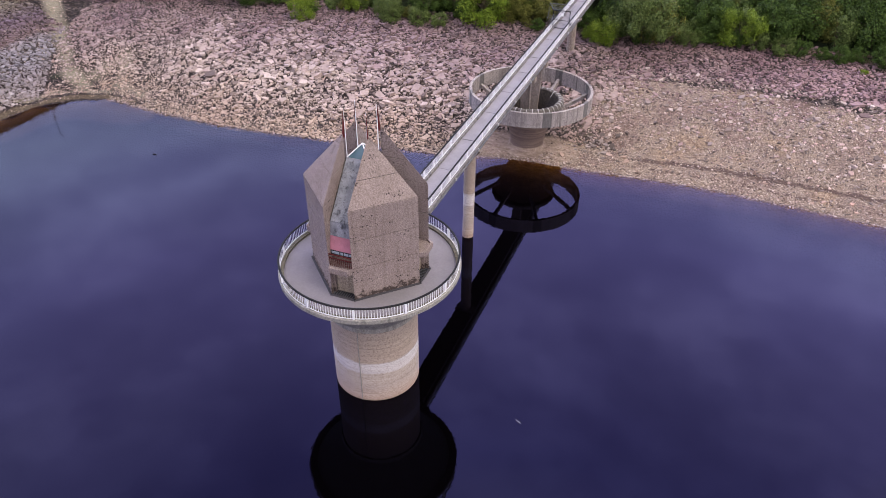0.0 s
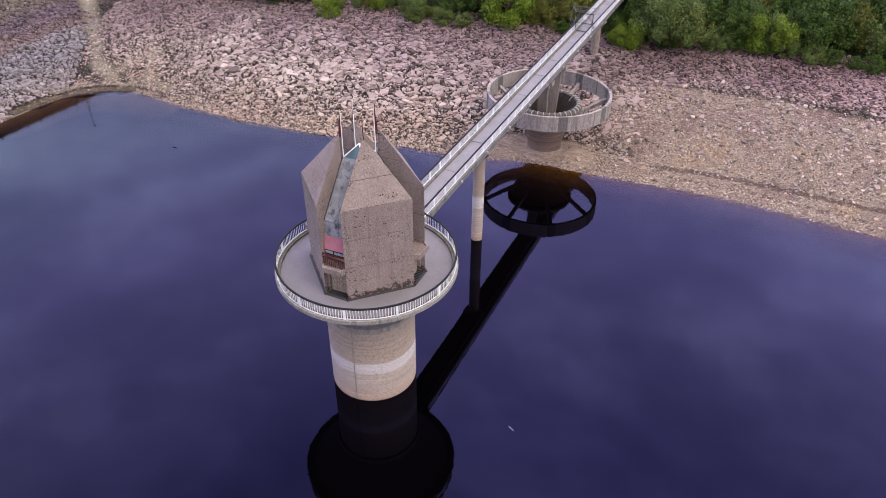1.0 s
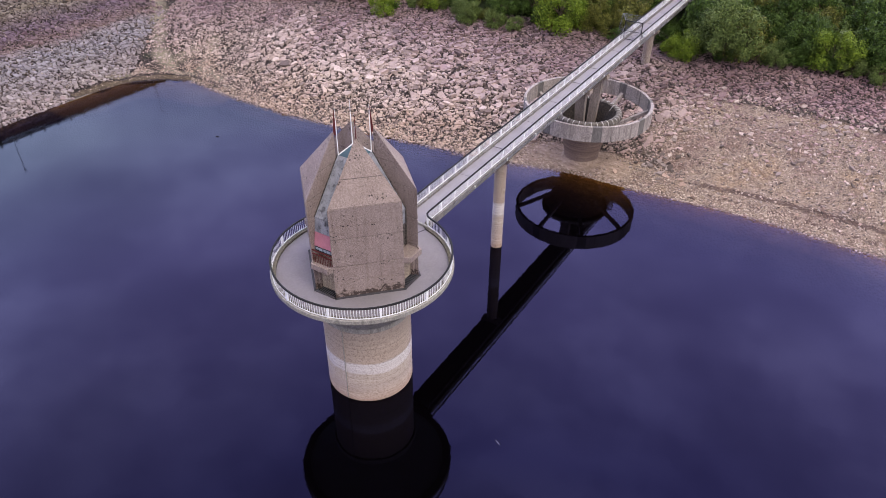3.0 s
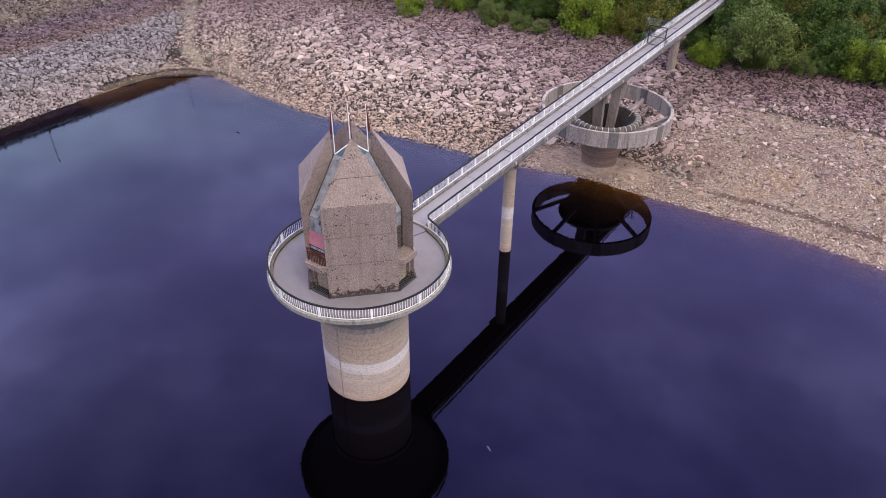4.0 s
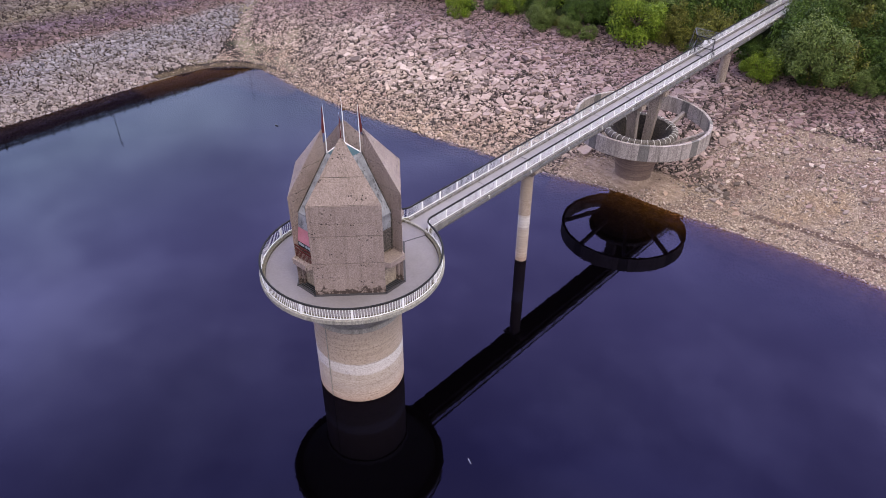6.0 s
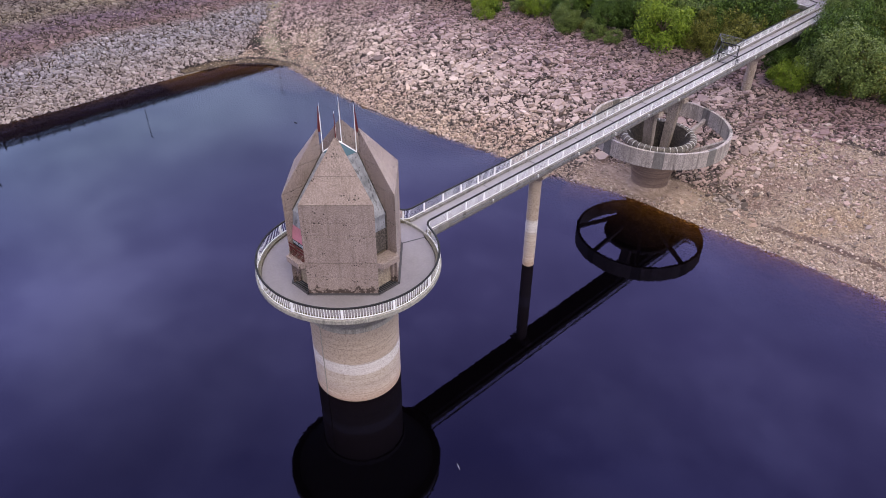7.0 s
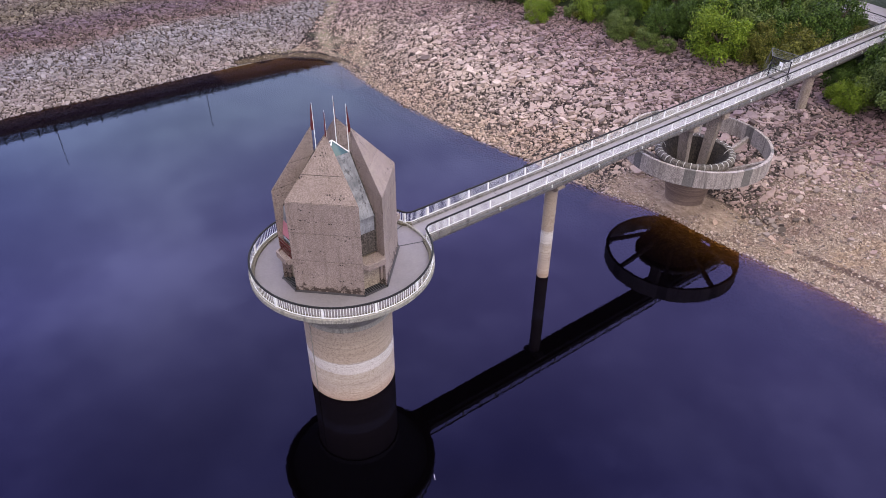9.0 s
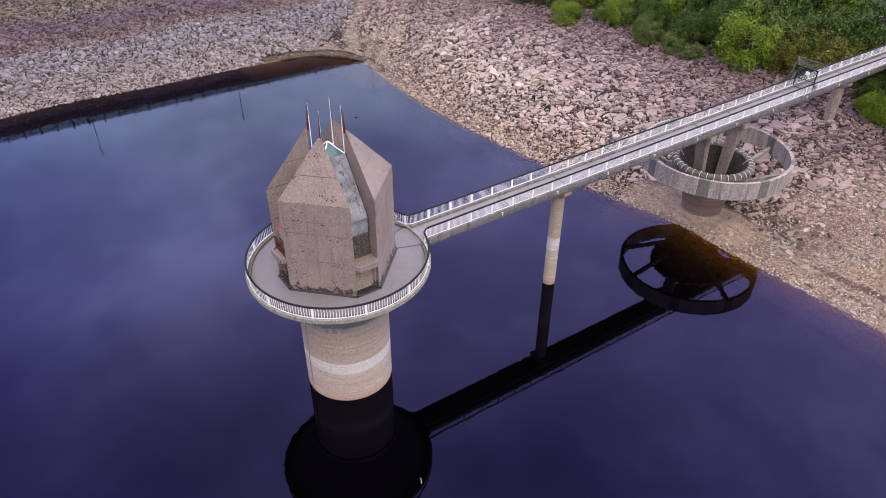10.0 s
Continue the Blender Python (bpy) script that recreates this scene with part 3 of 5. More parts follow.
def part(name, shape, material, parent, label="", smooth=None, bevel=0.0):
    """One mesh object under a thing, or under a part."""
    ob = new(name, shape if isinstance(shape, bpy.types.Mesh) else mesh_of(name, shape, material, smooth))
    ob.parent = parent
    if bevel:
        mod = ob.modifiers.new("worn_edges", "BEVEL")
        mod.width, mod.segments, mod.limit_method = bevel, 2, "ANGLE"
    return tagged(ob, label)


def thing(name, label, category, place=(0, 0, 0), group="", kind=""):
    ob = new(name)
    ob.location = place
    return tagged(ob, label, category, group, kind)


def turned(degrees):
    return Matrix.Rotation(radians(degrees), 4, "Z")


# ---- the ground, the bank and the dam ----
NX = [-400, -69.1, -67.6, -64.6, -61.1, -56.9, -49, -40.4, -32.1, -25.4, -18.4, -10.9, -5.5, -2, 1.5, 7.9, 13.1, 20.2, 26.1, 31.9, 37.7, 41.6, 60, 90, 400]
NY = [27, 28.2, 29.7, 32.7, 34.7, 34.2, 33.6, 33.5, 34.3, 35.1, 36.3, 36.9, 38.2, 39.2, 39.7, 39.9, 40.4, 41, 40.9, 40.5, 40.1, 39.8, 39.6, 42.6, 58.6]
WY = [-600, -60, -17.3, -10.9, -4.5, 1.4, 7.3, 12.7, 18.2, 24.2, 26.7, 35.1, 200]
WX = [-66, -66, -69.2, -70, -69.8, -69.4, -69.4, -69.5, -69.5, -69.3, -68.8, -69, -69.5]


def shore(x):
    return np.interp(x, NX, NY)


def dam_foot(y):
    return np.interp(y, WY, WX)


def bank(x, y):
    return np.interp(y - shore(x), [-60, -30, -8, 0, 5.1, 8.7, 14, 19.7, 25, 30.3, 36.5, 46, 63, 300], [-12, -9, -3, 0, 1.1, 2.3, 4.1, 5.4, 6.1, 7.1, 8.4, 11.2, 11.8, 40])


def dam(x, y):
    return np.interp(dam_foot(y) - x, [-60, -20, 0, 21.8, 28.5, 60, 400], [-14, -9, 0, 11.3, 11.3, 0, -2])


def away(x, y, line):
    """Distance in plan from a line of points."""
    best = np.full(np.shape(x), 1e9)
    for (ax, ay), (bx, by) in zip(line, line[1:]):
        ux, uy = bx - ax, by - ay
        s = np.clip(((x - ax) * ux + (y - ay) * uy) / (ux * ux + uy * uy), 0, 1)
        best = np.minimum(best, np.hypot(x - ax - s * ux, y - ay - s * uy))
    return best


LEDGE = [(-70.0, 21.7), (-69.4, 27.2), (-68.0, 30.5), (-65.3, 33.3), (-61.4, 35.2), (-56.4, 34.8)]


def height(x, y):
    far = np.interp(np.hypot(x - 60, y + 120), [0, 380, 420, 900, 3000], [-14, -4, 3, 70, 160])
    shelf = -0.08 - 0.18 * away(x, y, LEDGE)
    return np.maximum.reduce([bank(x, y), dam(x, y), far, shelf])


def ripple(x, y):
    """Small lumps on the bank."""
    return 0.10 * np.sin(0.9 * x + 1.3 * np.sin(0.5 * y)) * np.sin(0.8 * y + 0.7 * x) + 0.07 * np.sin(2.1 * x - 1.1 * y + 0.6)


def sheet(name, xs, ys, zs, material, values, keep=None):
    nx, ny = len(xs), len(ys)
    gx, gy = np.meshgrid(xs, ys)
    me = bpy.data.meshes.new(name)
    i = (np.arange(ny - 1)[:, None] * nx + np.arange(nx - 1)[None]).ravel()
    quads = np.stack([i, i + 1, i + 1 + nx, i + nx], 1)
    if keep is not None:
        quads = quads[keep.ravel()[i]]
    me.from_pydata(np.stack([gx.ravel(), gy.ravel(), zs.ravel()], 1).tolist(), [], quads.tolist())
    for key, v in values.items():
        me.attributes.new(key, "FLOAT", "POINT").data.foreach_set("value", v.ravel().astype(np.float32))
    me.polygons.foreach_set("use_smooth", [True] * len(me.polygons))
    me.materials.append(material)
    return new(name, me)


def soft(v, lo, hi):
    return np.clip((v - lo) / (hi - lo), 0, 1)


XS = np.unique(np.concatenate([[-3500, -2500, -1800, -1200, -800, -500, -350, -250, -180, -140, -120], np.arange(-110, 62, 0.8), [65, 70, 78, 90, 110, 140, 180, 250, 350, 500, 800, 1200, 1800, 2500, 3500]]))
YS = np.unique(np.concatenate([[-3500, -2500, -1800, -1200, -800, -500, -350, -250, -180, -120, -90, -70, -55, -45], np.arange(-40, 28, 1.5), np.arange(28, 96, 0.8), [100, 108, 120, 140, 180, 250, 350, 500, 800, 1200, 1800, 2500, 3500]]))
water_x, water_y = XS[(XS > -130) & (XS < 900)], YS[(YS > -900) & (YS < 60)]
# a closer net round the foot of the spillway's stem
XS = np.unique(np.round(np.concatenate([XS[(XS < -3.1) | (XS > 3.3)], np.arange(-3, 3.21, 0.2)]), 3))
YS = np.unique(np.round(np.concatenate([YS[(YS < 39.7) | (YS > 46.1)], np.arange(39.8, 46.01, 0.2)]), 3))
GX, GY = np.meshgrid(XS, YS)
GZ = height(GX, GY)
DN, DW = GY - shore(GX), dam_foot(GY) - GX
close_by = soft(160 - np.hypot(GX, GY - 20), 0, 40)
GZ = GZ + ripple(GX, GY) * close_by * soft(GZ, 0.0, 1.0)
# a level pad where the bridge meets the road, and a mound round the spillway stem's foot
pad = soft(3.5 - np.maximum(np.abs(GX + 5) - 7, np.abs(GY - 95) - 7), 0, 3)
GZ = GZ * (1 - pad) + 11.6 * pad
STEMFOOT = np.hypot(GX, GY - 43.15)
GZ = np.where(STEMFOOT < 3.1, np.maximum(GZ, 1.7 * soft(3.1 - STEMFOOT, 0, 1.0) - 0.65), GZ)
STRAND = np.maximum(np.exp(-((DN - 3.6 - 0.03 * (GX - 20)) / 0.6) ** 2), 0.7 * np.exp(-((DN - 1.9) / 0.5) ** 2)) * soft(GX, 8, 16)
SAND = np.maximum(soft(GX, 2, 13) * soft(20 - DN, 0, 3), soft(6.4 - DN, 0, 2.0) * soft(GX, -9, -4)) * soft(DN, -8, -2)


GULLY = [(-66.6, 35.6), (-70.1, 36.9), (-74, 40.7), (-80.1, 45.5), (-85.8, 50.7)]
OCHRE = [(-66.1, 38.4), (-64.4, 43.6), (-62.1, 38), (-56.7, 36.8)]
WRACK = [(-70.7, 27.5), (-68.9, 32.1), (-65.6, 34.7), (-61.6, 36.3)]
PALE = np.maximum.reduce([0.7 * soft(0.9 - away(GX, GY, WRACK), 0, 0.7), 0.8 * soft(3.6 - away(GX, GY, GULLY), 0, 3.4), 0.8 * soft(3.4 - away(GX, GY, OCHRE), 0, 3.4)]) * (DN > -1)
PALE = np.maximum(PALE, (GZ < -0.05) * soft(7 - away(GX, GY, LEDGE), 0, 3))
MUD = (GZ > -0.3) * soft(0.85 - away(GX, GY, LEDGE), 0, 0.75)
SCRUB = soft(2.2 - np.hypot((GX + 71) / 1.3, (GY - 35.2) / 0.8), 0, 1.6)
WET = soft(0.35 - GZ, 0.0, 0.6)
BEACH = soft(GX, -10, -6) * soft(9 - GX, 0, 5) * soft(6.2 - DN, 0, 2.0) * soft(DN, 0.3, 1.2)
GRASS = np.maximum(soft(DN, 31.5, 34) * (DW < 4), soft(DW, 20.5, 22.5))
GRASS = np.maximum(GRASS, 0.5 * SCRUB)
GRASS = np.maximum(GRASS, (np.hypot(GX - 60, GY + 120) > 440) * 1.0)
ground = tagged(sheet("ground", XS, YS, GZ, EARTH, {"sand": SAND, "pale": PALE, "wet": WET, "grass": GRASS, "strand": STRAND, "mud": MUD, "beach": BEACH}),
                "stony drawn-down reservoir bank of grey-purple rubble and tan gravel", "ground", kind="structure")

WGX, WGY = np.meshgrid(water_x, water_y)
tagged(sheet("water", water_x, water_y, np.zeros_like(WGX), WATER, {"depth": np.clip(-height(WGX, WGY) / 4.0, 0, 1)}),
       "still dark reservoir water mirroring a violet-grey sky", "water", kind="structure")

# ---- the draw-off tower ----
tower = thing("valve_tower", "tan concrete reservoir draw-off tower with a four-finned turret", "tower")
# the tower is laid out with its floor at 11.2, then flattened to 10.95 to fit the camera's view
FLOOR, VIEW_FIT = 11.2, 0.978
tower.scale = (1, 1, VIEW_FIT)
part("shaft", Shape().lathe([(0.05, -8), (3.4, -8), (3.4, 7.35), (0.05, 7.35)], 96), SHAFT, tower, "tan concrete shaft with pale tide marks", smooth=40)
part("corbel", Shape().lathe([(0.05, 7.3), (3.52, 7.3), (3.56, 7.75), (6.0, 10.98), (0.05, 10.98)], 96), DECKEDGE, tower, smooth=30)
part("platform", Shape().lathe([(0.05, 10.96), (6.6, 10.96), (6.7, 11.06), (6.7, 11.36), (6.66, 11.4), (6.5, 11.4), (6.48, FLOOR - 0.03), (0.05, FLOOR - 0.03)], 128), DECKEDGE, tower, "weathered round concrete platform", smooth=35)


def flare(w, rho, ring, extra=0.0):
    """Plan of one side's curve from the ring to the straight rail line x = w; points from the ring outward."""
    cx = w + rho
    cy = math.sqrt((ring + rho) ** 2 - cx ** 2)
    a0 = math.atan2(-cy, -cx)
    pts = []
    for i in range(9):
        a = a0 + (math.pi - (a0 + 2 * math.pi)) * i / 8 + 2 * math.pi
        pts.append((cx + rho * math.cos(a), cy + rho * math.sin(a)))
    return pts


gap = math.degrees(math.acos(flare(1.3, 0.62, 6.7)[0][0] / 6.7))
arc = [math.radians(a) for a in np.linspace(180 - gap, 360 + gap, 120)]
part("inner_kerb", Shape().prism([(6.48 * math.cos(a), 6.48 * math.sin(a)) for a in arc] + [(6.28 * math.cos(a), 6.28 * math.sin(a)) for a in arc[::-1]], FLOOR - 0.03, 11.37), MOSSKERB, tower, "dark mossy inner kerb")
lip = flare(1.3, 0.62, 6.7)
part("landing", Shape().prism([(p[0], p[1]) for p in lip] + [(-p[0], p[1]) for p in reversed(lip)], 10.9, FLOOR - 0.034), DECKEDGE, tower)
inner = flare(0.92, 1.0, 6.28)
asphalt_edge = [(6.28 * math.cos(a), 6.28 * math.sin(a)) for a in np.linspace(math.atan2(inner[0][1], -inner[0][0]), math.atan2(inner[0][1], inner[0][0]) + 2 * math.pi, 96)]
part("floor_surface", Shape().prism(asphalt_edge + inner[1:] + [(-x, y) for x, y in reversed(inner[1:])], FLOOR - 0.03, FLOOR), ASPHALT, tower, "smooth grey-mauve asphalt surfacing")
for sx in (1, -1):
    outer_p, inner_p = flare(1.3, 0.62, 6.7), flare(0.92, 1.0, 6.28)
    strip = [(sx * x, y) for x, y in outer_p] + [(sx * x, y) for x, y in reversed(inner_p)]
    part("kerb", Shape().prism(strip if sx > 0 else strip[::-1], 10.92, 11.396), MOSSKERB, tower, "dark mossy kerb")

TURN0, SHOULDER, TOP, INNER = -44.0, 18.48, 22.12, 1.23


def fin_at(z):
    return 3.65 if z <= SHOULDER else 3.65 - (3.65 - INNER - 0.12) * (z - SHOULDER) / (TOP - SHOULDER)


def lift(z0, z1, slim=0.0):
    """One pour of a fin: a wedge in plan, its side faces running in along the corner slots."""
    rings = []
    for z in (z0, z1):
        r = fin_at(z) - slim
        s = r - INNER
        rings.append([(INNER + 0.05, -0.05 + slim, z), (r, -s + slim, z), (r, s - slim, z), (INNER + 0.05, 0.05 - slim, z)])
    return Shape().hexa(*rings)


JOINTS = [11.24, 12.59, 13.86, 16.1, 17.08, 18.48, 20.02, 22.12]
GAP = {12.59: 0.006, 13.86: 0.018, 16.1: 0.018, 17.08: 0.006, 18.48: 0.014, 20.02: 0.016}
core = Shape()
for z0, z1 in ((11.2, SHOULDER), (SHOULDER, TOP - 0.12)):
    s = lift(z0, z1, 0.035)
    core.add(s.v, s.f)
core_mesh = mesh_of("fin_core", core, DARKPANEL)
lifts = [mesh_of("concrete_lift", lift(a + GAP.get(a, 0), b - GAP.get(b, 0)), TURRET) for a, b in zip(JOINTS, JOINTS[1:])]
for i in range(4):
    fin = part("fin", core_mesh, None, tower, "thick concrete fin rising to a point")
    fin.matrix_basis = turned(TURN0 + 90 * i)
    for me in lifts:
        p = part("concrete_lift", me, None, fin)
        mod = p.modifiers.new("worn_edges", "BEVEL")
        mod.width, mod.segments, mod.limit_method = 0.025, 2, "ANGLE"
    foot = part("plinth_strip", Shape().box(3.6, 3.80, -2.5, 2.5, FLOOR, FLOOR + 0.07), PLINTH, tower)
    foot.matrix_basis = turned(TURN0 + 90 * i)
    # white mast against the inner face, with a rusty blade on the point
    mast = part("mast", Shape().tube((1.1, 0, 20.3), (1.1, 0, 22.9), 0.034, 0.028).tube((1.1, 0, 22.9), (1.1, 0, 23.85), 0.018, 0.01), WHITE, tower, "thin white painted mast")
    mast.matrix_basis = turned(TURN0 + 90 * i)
    blade = part("blade", Shape().hexa([(1.14, -0.03, 21.9), (1.33, -0.03, 21.9), (1.33, 0.03, 21.9), (1.14, 0.03, 21.9)], [(1.13, -0.015, 23.7), (1.16, -0.015, 23.7), (1.16, 0.015, 23.7), (1.13, 0.015, 23.7)]), RUST, tower, "rust-red tapering blade")
    blade.matrix_basis = turned(TURN0 + 90 * i)
    bar = part("glazing_bar", Shape().tube((0.02, 0, 21.2), (1.08, 0, 20.44), 0.042), WHITE, tower)
    bar.matrix_basis = turned(TURN0 + 90 * i)

c4 = [turned(TURN0 + 90 * i) @ Vector((1.12, 0, 20.4)) for i in range(4)]
part("skylight", Shape().add([*c4, (0, 0, 21.14)], [(0, 1, 4), (1, 2, 4), (2, 3, 4), (3, 0, 4), (3, 2, 1, 0)]), GLASS, tower, "blue-tinted pyramid skylight")

for i in range(4):
    ang = 1.0 + 90 * i
    shut = i in (0, 1)
    BX, EAVE = (3.28, 16.7) if shut else (3.55, 17.05)

    def bay(name, shape, material, label="", parent=tower, bevel=0.0):
        p = part(name, shape, material, parent, label, bevel=bevel)
        if parent == tower:
            p.matrix_basis = turned(ang)
        return p

    bay("bay_wall", Shape().box(1.4, BX - 0.12, -0.9, 0.9, 11.2, 16.5), ROUGHCAST)
    roof = Shape().hexa([(0.8, -0.86, 20.3), (BX + 0.06, -0.86, EAVE - 0.1), (BX + 0.06, 0.86, EAVE - 0.1), (0.8, 0.86, 20.3)],
                        [(0.8, -0.86, 20.42), (BX + 0.08, -0.86, EAVE + 0.02), (BX + 0.08, 0.86, EAVE + 0.02), (0.8, 0.86, 20.42)])
    sheet_part = bay("roof_sheet", roof, ZINC, "weathered blue-grey metal roof strip")
    for y in (-0.83, 0.83):
        bay("roof_upstand", Shape().hexa([(0.8, y - 0.03, 20.4), (BX + 0.08, y - 0.03, EAVE), (BX + 0.08, y + 0.03, EAVE), (0.8, y + 0.03, 20.4)],
                                         [(0.8, y - 0.03, 20.5), (BX + 0.08, y - 0.03, EAVE + 0.1), (BX + 0.08, y + 0.03, EAVE + 0.1), (0.8, y + 0.03, 20.5)]), DARKPANEL, parent=sheet_part)
    if not shut:
        # the front leans out as it comes down
        bay("grey_panel", Shape().hexa([(BX - 0.6, -0.86, 15.96), (3.74, -0.86, 15.96), (3.74, 0.86, 15.96), (BX - 0.6, 0.86, 15.96)], [(BX - 0.6, -0.86, EAVE - 0.02), (BX + 0.05, -0.86, EAVE - 0.02), (BX + 0.05, 0.86, EAVE - 0.02), (BX - 0.6, 0.86, EAVE - 0.02)]), ZINC)
        bay("red_panel", Shape().hexa([(BX - 0.6, -0.86, 14.92), (3.94, -0.86, 14.92), (3.94, 0.86, 14.92), (BX - 0.6, 0.86, 14.92)], [(BX - 0.6, -0.86, 15.94), (3.76, -0.86, 15.94), (3.76, 0.86, 15.94), (BX - 0.6, 0.86, 15.94)]), REDPANEL, "faded pink-red panel")
        win = bay("window_strip", Shape().box(BX - 0.6, 3.92, -0.86, 0.86, 14.5, 14.9), BLACK, "dark window strip with pale blinds")
        for y, wide in ((-0.66, 0.12), (-0.36, 0.15), (-0.02, 0.1), (0.3, 0.16), (0.62, 0.12)):
            bay("blind", Shape().box(3.918, 3.935, y - wide, y + wide, 14.6 + 0.3 * abs(y) * wide, 14.82), WINDOWPANE, parent=win)
        # black sheet put in for the darkness of the opening
        bay("window_void", Shape().box(BX - 0.3, BX - 0.2, -0.86, 0.86, 13.76, 14.56), BLACK)
        rail = bay("guard_rail", Shape().box(4.2, 4.26, -0.86, 0.86, 14.7, 14.77).box(4.2, 4.26, -0.86, 0.86, 14.42, 14.48), RUST, "rusty guard rail")
        for y in np.linspace(-0.8, 0.8, 12):
            bay("bar", Shape().box(4.21, 4.24, y - 0.012, y + 0.012, 13.76, 14.42), RUST, parent=rail)
    else:
        bay("grey_panel", Shape().box(BX - 0.1, BX + 0.05, -0.86, 0.86, 15.55, EAVE - 0.02), ZINC)
        bay("stained_panel", Shape().box(BX - 0.1, BX + 0.02, -0.86, 0.86, 13.76, 15.53), DARKPANEL, "black-stained panel")
        bay("side_frame", Shape().box(BX + 0.02, BX + 0.12, 0.78, 0.86, 13.76, 16.6), DARKPANEL)
    tray = Shape().prism([(3.4, -0.86), (4.3, -0.86), (4.7, -0.68), (4.7, 0.68), (4.3, 0.86), (3.4, 0.86)], 13.45, 13.74)
    ledge = bay("ledge", tray, TURRET, "cracked concrete ledge", bevel=0.03)
    rim = Shape().prism([(4.2, -0.855), (4.3, -0.86), (4.7, -0.68), (4.7, 0.68), (4.3, 0.86), (4.2, 0.855), (4.56, 0.58), (4.56, -0.58)], 13.742, 13.9)
    bay("rim", rim, TURRET, parent=ledge)
    bay("roughcast_panel", Shape().box(3.47, 3.7, -0.84, 0.84, FLOOR, 13.44), ROUGHCAST, "ochre roughcast wall")
    for y in (-0.78, 0.78):
        bay("jamb", Shape().box(3.72, 3.98, y - 0.08, y + 0.08, FLOOR, 13.44), TURRET, bevel=0.02)
    sill = bay("floor_grille", Shape().box(3.71, 4.26, -0.85, 0.85, FLOOR, FLOOR + 0.03), BLACK, "dark floor grille")
    for y in np.linspace(-0.78, 0.78, 10):
        bay("slat", Shape().box(3.73, 4.24, y - 0.02, y + 0.02, FLOOR + 0.03, FLOOR + 0.07), IRON, parent=sill)
    bay("threshold", Shape().box(4.26, 4.4, -0.95, 0.95, FLOOR, FLOOR + 0.07), PLINTH)

for sx in (1, -1):
    part("floor_joint", Shape().prism([(sx * p[0], p[1]) for p in ((0.72, 4.36), (0.82, 4.34), (1.5, 6.36), (1.4, 6.4))][::sx], FLOOR, FLOOR + 0.012), PLINTH, tower)
part("conduit_box", Shape().box(3.38, 3.6, -0.12, 0.12, 9.2, 9.8), RUST, tower, "small rusty box under the platform", bevel=0.02).matrix_basis = turned(20)
part("pipe", Shape().tube((3.43, 0, -0.2), (3.43, 0, 7.3), 0.035), DECKEDGE, tower).matrix_basis = turned(-84)

# ---- the footbridge ----
bridge = thing("footbridge", "long narrow concrete footbridge with asphalt deck on round piers", "bridge")


FLOOR *= VIEW_FIT


def deck(y):
    return FLOOR + 0.0097 * max(0.0, y - 6.5)


ENDS = [6.8, 21.35, 39.8, 44.95, 64.3, 85.9]
for y0, y1 in zip(ENDS, ENDS[1:]):
    y0, y1 = y0 + 0.02, y1 - 0.02
    za, zb = deck(y0), deck(y1)
    section = [(-1.3, -0.36), (-1.3, 0.2), (-0.92, 0.2), (-0.9, -0.03), (0.9, -0.03), (0.92, 0.2), (1.3, 0.2), (1.3, -0.36), (1.02, -0.4), (0.98, -0.78), (-0.98, -0.78), (-1.02, -0.4)]
    span = part("span", Shape().sweep([((0, y0, za), (1, 0, 0)), ((0, y1, zb), (1, 0, 0))], section), SPANSIDE, bridge, "stained concrete trough span", bevel=0.02)
    part("deck_surface", Shape().sweep([((0, y0, za), (1, 0, 0)), ((0, y1, zb), (1, 0, 0))], [(-0.89, -0.028), (0.89, -0.028), (0.89, 0.0), (-0.89, 0.0)]), DECKTOP, bridge, "smooth grey asphalt deck")
for y in ENDS[1:-1]:
    part("deck_joint", Shape().box(-0.9, 0.9, -0.05, 0.05, 0, 0.012), PLINTH, bridge).location = (0, y, deck(y))
for y in (15.2, 28, 33.7, 51.8, 58.6, 69.7, 77.1):
    part("deck_joint", Shape().box(-0.9, 0.9, -0.02, 0.02, 0, 0.01), PLINTH, bridge).location = (0, y, deck(y))
conduit = part("conduit", Shape().tube((1.37, 9, deck(9) - 0.05), (1.37, 85, deck(85) - 0.05), 0.035), IRON, bridge)
for y in np.arange(14, 85, 5.9):
    part("clamp", Shape().box(1.3, 1.43, -0.05, 0.05, -0.16, 0.1), LIME, conduit).location = (0, y, deck(y) - 0.03)
for y, low in ((21.4, -6.0), (64.3, 5.0)):
    top = deck(y) - 0.8
    pier = part("pier", Shape().lathe([(0.02, low), (0.58, low), (0.58, top - 0.55), (0.02, top - 0.55)], 40), PIERSHAFT if y < 40 else PIERSTONE, bridge, "round concrete pier with tide marks" if y < 40 else "round concrete pier on the rubble bank", smooth=40)
    pier.location = (0, y, 0)
    part("crosshead", Shape().hexa([(-0.75, -0.42, top - 0.56), (0.75, -0.42, top - 0.56), (0.75, 0.42, top - 0.56), (-0.75, 0.42, top - 0.56)], [(-1.15, -0.45, top - 0.2), (1.15, -0.45, top - 0.2), (1.15, 0.45, top - 0.2), (-1.15, 0.45, top - 0.2)]).box(-1.15, 1.15, -0.45, 0.45, top - 0.2, top), PIERSTONE, pier, bevel=0.02)

# ---- railings round the platform and along the bridge ----
RW, RR = 1.12, 6.55


